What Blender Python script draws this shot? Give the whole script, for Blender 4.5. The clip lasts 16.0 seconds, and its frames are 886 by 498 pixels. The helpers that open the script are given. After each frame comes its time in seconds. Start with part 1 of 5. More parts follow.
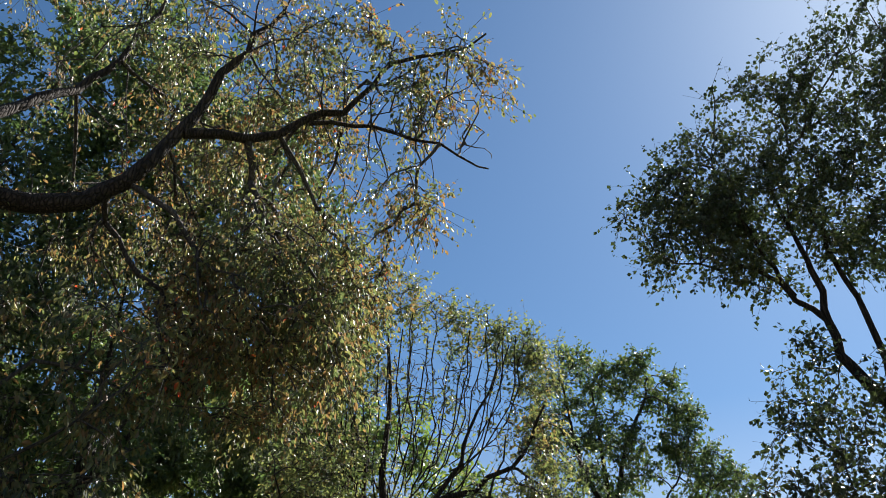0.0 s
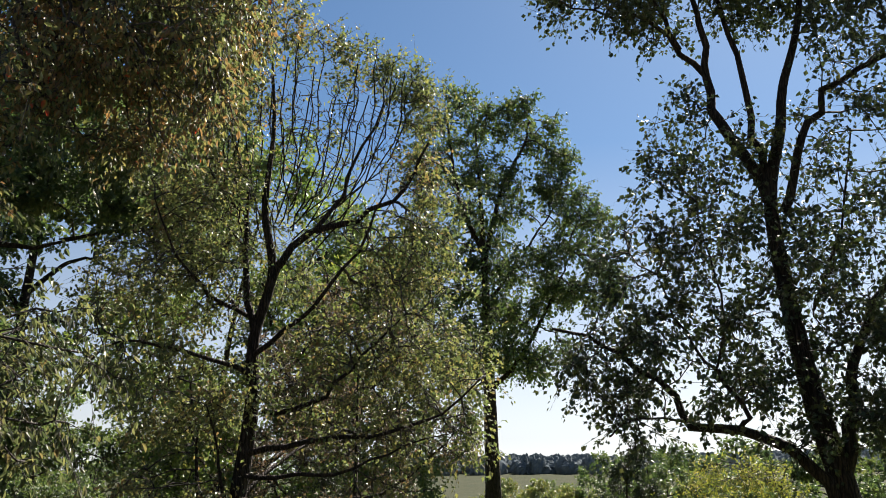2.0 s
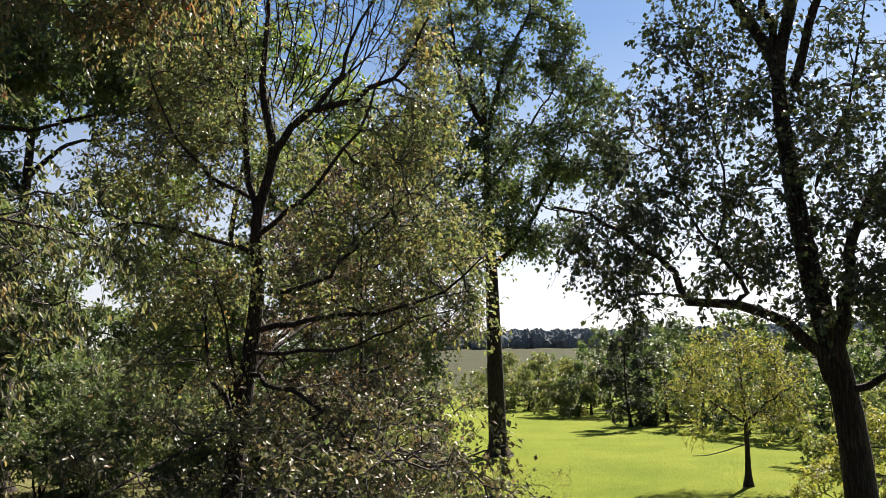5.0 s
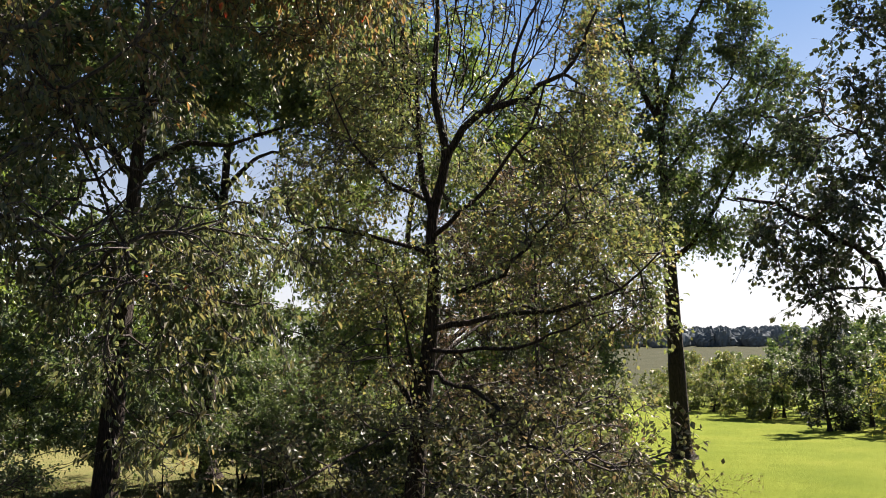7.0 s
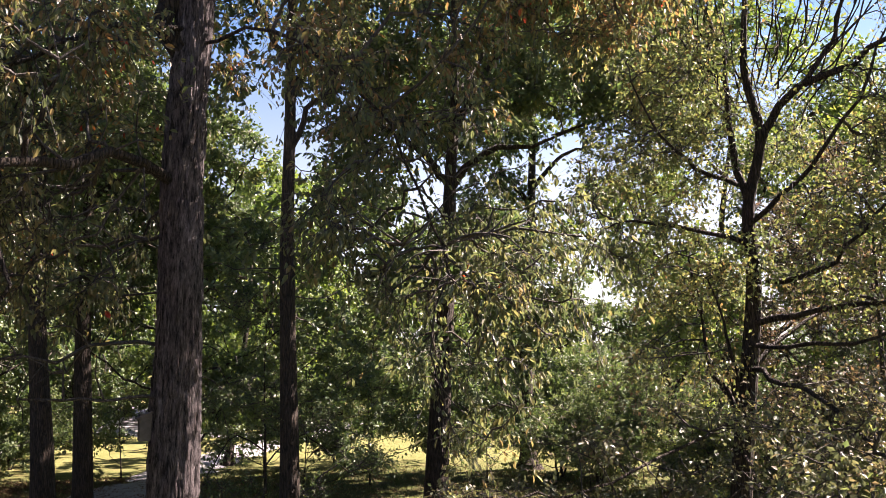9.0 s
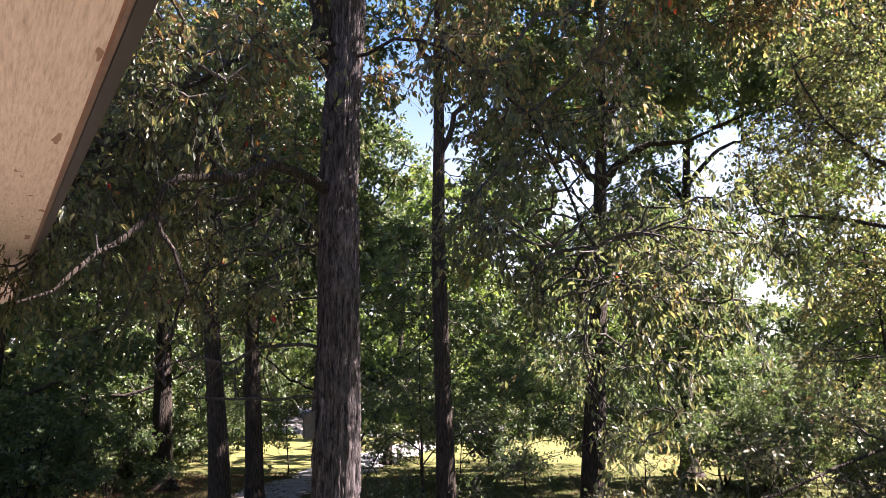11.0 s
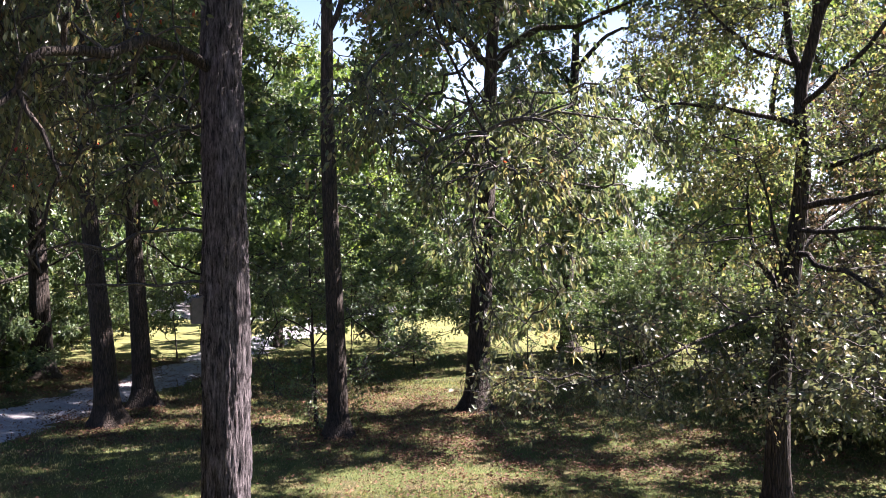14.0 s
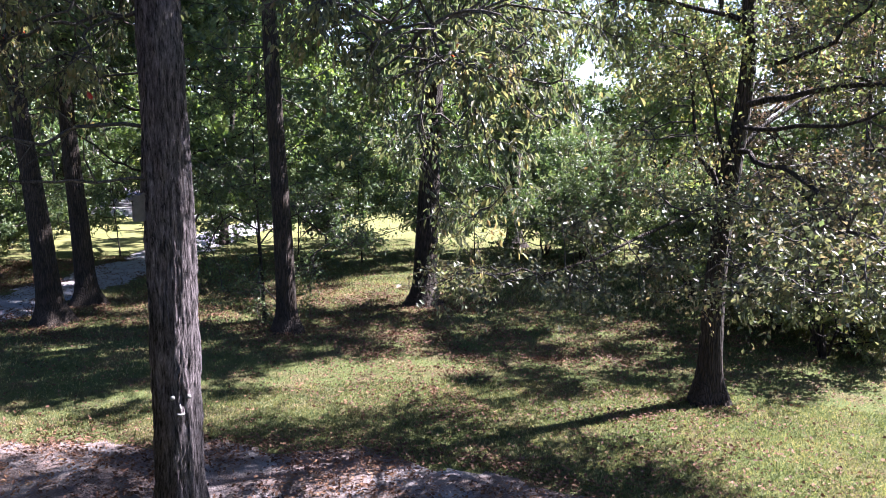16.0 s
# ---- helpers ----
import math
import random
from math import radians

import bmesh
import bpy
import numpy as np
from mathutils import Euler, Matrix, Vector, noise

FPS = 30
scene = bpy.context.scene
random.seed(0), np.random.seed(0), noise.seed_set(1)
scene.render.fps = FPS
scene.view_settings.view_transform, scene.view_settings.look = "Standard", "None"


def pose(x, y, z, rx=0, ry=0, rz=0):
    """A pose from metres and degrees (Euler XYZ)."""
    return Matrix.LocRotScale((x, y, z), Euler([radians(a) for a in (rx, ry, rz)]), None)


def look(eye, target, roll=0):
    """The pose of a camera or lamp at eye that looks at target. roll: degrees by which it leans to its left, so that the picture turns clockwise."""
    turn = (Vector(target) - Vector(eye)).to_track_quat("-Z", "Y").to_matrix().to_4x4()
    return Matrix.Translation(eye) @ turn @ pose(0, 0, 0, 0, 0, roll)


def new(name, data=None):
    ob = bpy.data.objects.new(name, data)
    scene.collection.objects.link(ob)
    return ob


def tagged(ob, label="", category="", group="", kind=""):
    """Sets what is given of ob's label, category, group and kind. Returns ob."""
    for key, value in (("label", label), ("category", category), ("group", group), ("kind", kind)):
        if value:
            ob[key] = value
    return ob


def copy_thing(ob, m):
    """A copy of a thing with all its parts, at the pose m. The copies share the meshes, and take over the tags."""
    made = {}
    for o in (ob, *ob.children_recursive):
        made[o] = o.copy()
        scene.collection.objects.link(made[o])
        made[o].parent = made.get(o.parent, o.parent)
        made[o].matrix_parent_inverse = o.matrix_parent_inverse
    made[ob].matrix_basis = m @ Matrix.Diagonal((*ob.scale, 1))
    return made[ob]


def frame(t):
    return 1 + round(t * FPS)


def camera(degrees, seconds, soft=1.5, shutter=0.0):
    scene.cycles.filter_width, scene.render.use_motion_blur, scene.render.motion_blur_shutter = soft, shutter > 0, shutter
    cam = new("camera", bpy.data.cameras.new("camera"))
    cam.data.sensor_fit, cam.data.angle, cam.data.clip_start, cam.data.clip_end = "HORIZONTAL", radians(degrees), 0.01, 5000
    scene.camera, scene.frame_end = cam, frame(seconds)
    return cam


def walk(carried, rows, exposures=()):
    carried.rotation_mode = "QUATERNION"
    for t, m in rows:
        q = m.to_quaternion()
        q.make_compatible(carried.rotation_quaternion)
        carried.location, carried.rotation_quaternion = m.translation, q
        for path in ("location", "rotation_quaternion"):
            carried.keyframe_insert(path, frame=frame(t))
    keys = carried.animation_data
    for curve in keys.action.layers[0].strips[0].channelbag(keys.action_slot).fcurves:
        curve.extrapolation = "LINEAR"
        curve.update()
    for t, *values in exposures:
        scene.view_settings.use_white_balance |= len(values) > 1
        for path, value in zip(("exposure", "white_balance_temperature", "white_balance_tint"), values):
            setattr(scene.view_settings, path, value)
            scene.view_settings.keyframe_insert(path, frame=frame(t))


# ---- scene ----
EYE = 4.5  # the eye above the lawn, on an upper porch


def aim(yaw, pitch, roll):
    return pose(0, 0, EYE, 90 + pitch, 0, yaw) @ pose(0, 0, 0, 0, 0, roll)


cam = camera(57.25, 16.0, soft=0.85)
walk(cam, [
    (0.0, aim(9.15, 35.01, 0.46)),
    (0.5, aim(7.81, 31.26, 1.33)),
    (1.0, aim(4.74, 25.49, 2.05)),
    (1.5, aim(1.80, 20.16, 0.77)),
    (2.0, aim(0.33, 16.55, -0.29)),
    (2.5, aim(-0.06, 14.26, -0.72)),
    (3.0, aim(-0.03, 12.00, -0.66)),
    (3.5, aim(0.00, 10.21, -0.58)),
    (3.7, aim(0.04, 9.69, -0.62)),
    (5.8, aim(1.89, 7.94, -0.94)),
    (6.0, aim(3.15, 8.02, -0.87)),
    (6.5, aim(7.76, 8.18, -0.74)),
    (7.0, aim(12.84, 8.06, -0.45)),
    (7.5, aim(18.88, 7.77, -0.21)),
    (8.0, aim(25.45, 7.72, -0.13)),
    (8.5, aim(30.51, 7.76, -0.20)),
    (9.0, aim(34.52, 7.84, -0.05)),
    (9.5, aim(38.48, 8.01, 0.10)),
    (9.7, aim(40.20, 8.06, 0.14)),
    (10.7, aim(45.20, 8.05, 0.20)),
    (11.8, aim(43.82, 7.26, 0.22)),
    (12.0, aim(42.73, 6.69, 0.32)),
    (12.5, aim(41.59, 5.27, 0.41)),
    (13.0, aim(41.03, 3.84, 0.22)),
    (13.5, aim(39.34, 2.07, -0.23)),
    (14.0, aim(37.44, -0.17, -0.24)),
    (14.5, aim(36.39, -2.59, -0.04)),
    (15.0, aim(35.73, -4.72, 0.16)),
    (15.5, aim(34.86, -6.21, 0.13)),
    (16.0, aim(33.75, -7.45, -0.05)),
], exposures=[(0.0, 1.66, 6250, 11), (2.0, 1.60, 6550, 14), (2.5, 1.58, 6500, 13), (3.5, 1.68, 6700, 17), (6.0, 1.78, 6700, 19), (7.0, 1.80, 6800, 20), (7.5, 1.88, 6800, 20), (8.0, 2.2, 6900, 22), (9.0, 2.68, 7000, 28), (12.5, 3.05, 6200, 28), (14.0, 2.98, 6150, 26), (16.0, 3.05, 5650, 25)])

# ---------------------------------------------------------------- world and sun
SUN_BEARING, SUN_HEIGHT = 33.0, 46.5
world = bpy.data.worlds.new("world")
scene.world = world
world.use_nodes = True
sky = world.node_tree.nodes.new("ShaderNodeTexSky")
sky.sky_type, sky.sun_disc = "NISHITA", False
sky.sun_elevation, sky.sun_rotation = radians(SUN_HEIGHT), radians(SUN_BEARING)
sky.altitude, sky.air_density, sky.dust_density, sky.ozone_density = 700, 1.0, 0.55, 2.6
back = world.node_tree.nodes["Background"]
back.inputs["Strength"].default_value = 0.038
clear = world.node_tree.nodes.new("ShaderNodeMix")
clear.data_type, clear.blend_type = "RGBA", "MULTIPLY"
clear.inputs[0].default_value, clear.inputs[7].default_value = 1.0, (0.90, 1.01, 1.0, 1)
world.node_tree.links.new(sky.outputs[0], clear.inputs[6])
haze = world.node_tree.nodes.new("ShaderNodeHueSaturation")
up = world.node_tree.nodes.new("ShaderNodeSeparateXYZ")
thin = world.node_tree.nodes.new("ShaderNodeMapRange")
thin.inputs[1].default_value, thin.inputs[2].default_value = 0.04, 0.40
thin.inputs[3].default_value, thin.inputs[4].default_value = 0.25, 1.08
world.node_tree.links.new(world.node_tree.nodes.new("ShaderNodeTexCoord").outputs["Generated"], up.inputs[0])
world.node_tree.links.new(up.outputs[2], thin.inputs[0])
world.node_tree.links.new(thin.outputs[0], haze.inputs["Saturation"])
world.node_tree.links.new(clear.outputs[2], haze.inputs["Color"])
world.node_tree.links.new(haze.outputs[0], back.inputs["Color"])

sun = new("sun", bpy.data.lights.new("sun", "SUN"))
sun.data.energy, sun.data.angle, sun.data.color = 6.2, radians(0.53), (1.0, 0.94, 0.84)
sun_way = Vector((math.sin(radians(SUN_BEARING)) * math.cos(radians(SUN_HEIGHT)), math.cos(radians(SUN_BEARING)) * math.cos(radians(SUN_HEIGHT)), math.sin(radians(SUN_HEIGHT))))
sun.matrix_world = look(sun_way * 60, (0, 0, 0))


# ---------------------------------------------------------------- material tools
def material(name):
    m = bpy.data.materials.new(name)
    m.use_nodes = True
    nt = m.node_tree
    return m, nt, nt.nodes["Principled BSDF"], nt.nodes["Material Output"]


def node(nt, kind, **values):
    n = nt.nodes.new(kind)
    for key, value in values.items():
        n.inputs[key.replace("_", " ")].default_value = value
    return n


def ramp(nt, source, stops):
    r = nt.nodes.new("ShaderNodeValToRGB")
    els = r.color_ramp.elements
    while len(els) < len(stops):
        els.new(0.5)
    for e, (at, colour) in zip(els, stops):
        e.position, e.color = at, (*colour, 1)
    nt.links.new(source, r.inputs[0])
    return r.outputs[0]


def mixed(nt, fac, a, b, mode="MIX"):
    m = nt.nodes.new("ShaderNodeMix")
    m.data_type, m.blend_type = "RGBA", mode
    for key, value in ((0, fac), (6, a), (7, b)):
        if isinstance(value, (int, float)):
            m.inputs[key].default_value = value
        elif isinstance(value, tuple):
            m.inputs[key].default_value = (*value, 1)
        else:
            nt.links.new(value, m.inputs[key])
    return m.outputs[2]


def spot(nt, scale, detail=3.0, rough=0.55, stretch=None, kind="Object"):
    """Noise at a real-world size, stretched along the axes if asked."""
    co = nt.nodes.new("ShaderNodeTexCoord").outputs[kind]
    if stretch:
        mp = nt.nodes.new("ShaderNodeMapping")
        mp.inputs["Scale"].default_value = stretch
        nt.links.new(co, mp.inputs[0])
        co = mp.outputs[0]
    n = node(nt, "ShaderNodeTexNoise", Scale=scale, Detail=detail, Roughness=rough)
    nt.links.new(co, n.inputs["Vector"])
    return n.outputs["Fac"]


def bumped(nt, bsdf, height, strength, distance):
    b = node(nt, "ShaderNodeBump", Strength=strength, Distance=distance)
    nt.links.new(height, b.inputs["Height"])
    nt.links.new(b.outputs[0], bsdf.inputs["Normal"])


def leaf_material(name, stops, translucency=0.45, gloss=0.40, tint=(1.15, 1.2, 0.7), sheen=1.0, drift=1.5, patch=0.8, wax=1.5, single_share=0.62):
    """Leaves: each one picks its own colour; thin enough to let the sun through."""
    m, nt, p, out = material(name)
    geo = nt.nodes.new("ShaderNodeNewGeometry")
    wide = spot(nt, patch, 3.0)
    add = nt.nodes.new("ShaderNodeMath")
    add.operation = "MULTIPLY_ADD"
    add.inputs[1].default_value, add.inputs[2].default_value = drift, -0.5 * drift
    nt.links.new(wide, add.inputs[0])
    both = nt.nodes.new("ShaderNodeMath")
    both.operation, both.use_clamp = "ADD", True
    nt.links.new(add.outputs[0], both.inputs[0])
    info = nt.nodes.new("ShaderNodeObjectInfo")
    own, wrap = nt.nodes.new("ShaderNodeMath"), nt.nodes.new("ShaderNodeMath")
    wrap.operation = "FRACT"
    nt.links.new(geo.outputs["Random Per Island"], own.inputs[0])
    nt.links.new(info.outputs["Random"], own.inputs[1])
    nt.links.new(own.outputs[0], wrap.inputs[0])
    share = nt.nodes.new("ShaderNodeMath")
    share.operation = "MULTIPLY_ADD"
    share.inputs[1].default_value, share.inputs[2].default_value = single_share, 0.5 - 0.5 * single_share
    nt.links.new(wrap.outputs[0], share.inputs[0])
    nt.links.new(share.outputs[0], both.inputs[1])
    col = ramp(nt, both.outputs[0], stops)
    nt.links.new(col, p.inputs["Base Color"])
    p.inputs["Roughness"].default_value = gloss
    p.inputs["Specular IOR Level"].default_value, p.inputs["IOR"].default_value = sheen, wax
    tr = nt.nodes.new("ShaderNodeBsdfTranslucent")
    nt.links.new(mixed(nt, 1.0, col, tint, "MULTIPLY"), tr.inputs[0])
    mx = nt.nodes.new("ShaderNodeMixShader")
    mx.inputs[0].default_value = translucency
    nt.links.new(p.outputs[0], mx.inputs[1])
    nt.links.new(tr.outputs[0], mx.inputs[2])
    nt.links.new(mx.outputs[0], out.inputs[0])
    return m


def bark_material(name, dark, light, cells=16.0, relief=0.03):
    """Furrowed bark: long plates split by dark fissures, greyer where weathered."""
    m, nt, p, _ = material(name)
    co = nt.nodes.new("ShaderNodeTexCoord").outputs["Object"]
    bend = node(nt, "ShaderNodeTexNoise", Scale=4.5, Detail=3.0)
    nt.links.new(co, bend.inputs["Vector"])
    push = nt.nodes.new("ShaderNodeVectorMath")
    push.operation = "MULTIPLY_ADD"
    push.inputs[1].default_value = (0.06, 0.06, 0.0)
    nt.links.new(bend.outputs["Color"], push.inputs[0])
    nt.links.new(co, push.inputs[2])
    mp = nt.nodes.new("ShaderNodeMapping")
    mp.inputs["Scale"].default_value = (1, 1, 0.085)
    nt.links.new(push.outputs[0], mp.inputs[0])
    plate = node(nt, "ShaderNodeTexVoronoi", Scale=cells)
    plate.feature = "DISTANCE_TO_EDGE"
    nt.links.new(mp.outputs[0], plate.inputs["Vector"])
    ridge, blotch, fine = spot(nt, cells * 2.2, 4.0, 0.65, (1, 1, 0.2)), spot(nt, 1.6, 4.0, 0.6), spot(nt, 70.0, 3.0, 0.6, (1, 1, 0.4))
    depth = ramp(nt, plate.outputs["Distance"], [(0.0, (0, 0, 0)), (0.05, (0.4, 0.4, 0.4)), (0.22, (1, 1, 1))])
    skin = ramp(nt, ridge, [(0.32, tuple(0.35 * a + 0.3 * b for a, b in zip(dark, light))), (0.68, light)])
    col = mixed(nt, depth, dark, skin)
    age = ramp(nt, blotch, [(0.40, (0.55, 0.55, 0.55)), (0.68, (1, 1, 1))])
    col = mixed(nt, 0.8, col, age, "MULTIPLY")
    nt.links.new(mixed(nt, 0.3, col, ramp(nt, fine, [(0.3, (0.5, 0.5, 0.5)), (0.7, (1, 1, 1))]), "MULTIPLY"), p.inputs["Base Color"])
    p.inputs["Roughness"].default_value = 0.88
    p.inputs["Specular IOR Level"].default_value = 0.25
    high = nt.nodes.new("ShaderNodeMath")
    high.operation = "MULTIPLY_ADD"
    high.inputs[1].default_value = 0.35
    nt.links.new(ridge, high.inputs[0])
    nt.links.new(depth, high.inputs[2])
    bumped(nt, p, high.outputs[0], 1.0, relief)
    return m


def shag_material():
    """Grey stringy bark: long upright ridges, darker in the furrows, with broad weathered stretches."""
    m, nt, p, _ = material("shaggy_bark")
    ridge, string, broad, fine = spot(nt, 30.0, 6.0, 0.72, (1, 1, 0.17)), spot(nt, 70.0, 5.0, 0.7, (1, 1, 0.18)), spot(nt, 2.6, 4.0, 0.6, (1, 1, 0.6)), spot(nt, 90.0, 3.0, 0.6, (1, 1, 0.6))
    col = ramp(nt, ridge, [(0.38, (0.016, 0.013, 0.013)), (0.46, (0.085, 0.072, 0.074)), (0.60, (0.20, 0.172, 0.175)), (0.72, (0.32, 0.285, 0.285))])
    col = mixed(nt, 0.65, col, ramp(nt, string, [(0.38, (0.30, 0.28, 0.29)), (0.60, (1, 1, 1))]), "MULTIPLY")
    col = mixed(nt, 0.6, col, ramp(nt, broad, [(0.38, (0.55, 0.52, 0.52)), (0.62, (1, 1, 1))]), "MULTIPLY")
    nt.links.new(mixed(nt, 0.3, col, ramp(nt, fine, [(0.3, (0.6, 0.6, 0.6)), (0.7, (1, 1, 1))]), "MULTIPLY"), p.inputs["Base Color"])
    p.inputs["Roughness"].default_value, p.inputs["Specular IOR Level"].default_value = 0.9, 0.2
    high = nt.nodes.new("ShaderNodeMath")
    high.operation = "MULTIPLY_ADD"
    high.inputs[1].default_value = 0.35
    nt.links.new(string, high.inputs[0])
    nt.links.new(ridge, high.inputs[2])
    bumped(nt, p, high.outputs[0], 1.0, 0.06)
    return m


RED, ORANGE = (0.42, 0.04, 0.03), (0.36, 0.12, 0.03)
LEAF_TUPELO = leaf_material("tupelo_leaf", [(0.0, (0.042, 0.064, 0.034)), (0.24, (0.080, 0.108, 0.046)), (0.44, (0.124, 0.140, 0.056)), (0.58, (0.18, 0.165, 0.062)), (0.68, (0.145, 0.100, 0.052)), (0.82, (0.21, 0.12, 0.050)), (0.915, (0.17, 0.15, 0.056)), (0.92, ORANGE), (0.94, RED), (0.945, (0.16, 0.13, 0.056))], 0.54, 0.42, (1.18, 1.15, 0.88), 0.55, 1.4, 0.7, 1.5)
LEAF_TUPELO_GREEN = leaf_material("green_tupelo_leaf", [(0.0, (0.038, 0.060, 0.034)), (0.34, (0.076, 0.092, 0.044)), (0.60, (0.118, 0.124, 0.056)), (0.76, (0.160, 0.146, 0.062)), (0.86, (0.150, 0.104, 0.052)), (0.925, (0.16, 0.13, 0.056)), (0.93, ORANGE), (0.95, RED), (0.96, RED), (0.965, (0.16, 0.13, 0.056))], 0.60, 0.42, (1.15, 1.18, 0.9), 0.8, 1.2, 0.7, 1.5)
LEAF_OAK = leaf_material("oak_leaf", [(0.0, (0.034, 0.060, 0.028)), (0.45, (0.068, 0.102, 0.038)), (0.80, (0.112, 0.136, 0.048)), (1.0, (0.16, 0.150, 0.06))], 0.44, 0.48, (1.1, 1.2, 0.8), 0.55)
LEAF_TURNING = leaf_material("turning_leaf", [(0.0, (0.048, 0.072, 0.036)), (0.30, (0.092, 0.120, 0.050)), (0.58, (0.148, 0.162, 0.062)), (0.78, (0.21, 0.190, 0.072)), (0.90, (0.165, 0.110, 0.058)), (1.0, (0.21, 0.13, 0.062))], 0.50, 0.46, (1.12, 1.16, 0.85), 0.6, 1.4, 0.8, 1.5)
# grey sky sheen on the lawn tree's low sprays, put into leaf colour
LEAF_SKY_GREYED = leaf_material("sky_greyed_leaf", [(0.0, (0.046, 0.058, 0.034)), (0.35, (0.084, 0.098, 0.050)), (0.6, (0.128, 0.128, 0.064)), (0.82, (0.160, 0.120, 0.070)), (1.0, (0.190, 0.128, 0.075))], 0.38, 0.50, (1.12, 1.12, 0.88), 0.5, 1.4, 0.8, 1.5)
LEAF_DARK = leaf_material("dark_leaf", [(0.0, (0.024, 0.038, 0.022)), (0.6, (0.045, 0.062, 0.030)), (1.0, (0.090, 0.088, 0.040))], 0.22, 0.45, (1.15, 1.2, 0.75), 0.35)
LEAF_FRESH = leaf_material("understorey_leaf", [(0.0, (0.052, 0.085, 0.028)), (0.4, (0.095, 0.142, 0.040)), (0.8, (0.155, 0.190, 0.052)), (1.0, (0.23, 0.23, 0.065))], 0.46, 0.42, (1.15, 1.25, 0.7), 0.7)
LEAF_SHRUB = leaf_material("shrub_leaf", [(0.0, (0.052, 0.080, 0.032)), (0.4, (0.105, 0.132, 0.046)), (0.75, (0.170, 0.175, 0.060)), (1.0, (0.19, 0.130, 0.058))], 0.48, 0.40, (1.15, 1.22, 0.75), 0.55)
LEAF_YELLOW = leaf_material("yellowing_leaf", [(0.0, (0.100, 0.125, 0.030)), (0.4, (0.165, 0.178, 0.042)), (0.8, (0.235, 0.215, 0.055)), (1.0, (0.26, 0.205, 0.060))], 0.52, 0.45, sheen=0.45)
LEAF_CEDAR = leaf_material("cedar_needle", [(0.0, (0.018, 0.028, 0.019)), (1.0, (0.040, 0.050, 0.030))], 0.15, 0.6, sheen=0.25)
LEAF_BROWNING = leaf_material("browning_leaf", [(0.0, (0.048, 0.050, 0.030)), (0.45, (0.092, 0.080, 0.044)), (0.8, (0.135, 0.088, 0.050)), (1.0, (0.18, 0.105, 0.055))], 0.42, 0.40, (1.15, 1.08, 0.85), 0.8)
# blue-grey distance haze is put into these leaf colours
LEAF_FAR_HAZED = leaf_material("hazed_far_leaf", [(0.0, (0.15, 0.178, 0.19)), (0.6, (0.165, 0.192, 0.205)), (1.0, (0.18, 0.205, 0.215))], 0.4, 1.0, (1, 1, 1), 0.0)
LEAF_FALLEN = leaf_material("fallen_leaf", [(0.0, (0.038, 0.021, 0.015)), (0.45, (0.085, 0.044, 0.028)), (0.8, (0.140, 0.078, 0.046)), (1.0, (0.20, 0.125, 0.075))], 0.15, 0.65, (1, 0.9, 0.7), 0.12)
BARK = bark_material("bark", (0.010, 0.007, 0.005), (0.080, 0.058, 0.044), 24.0, 0.025)
BARK_SHAG = shag_material()
TWIG = bark_material("twig_bark", (0.030, 0.025, 0.022), (0.125, 0.110, 0.098), 30.0, 0.004)



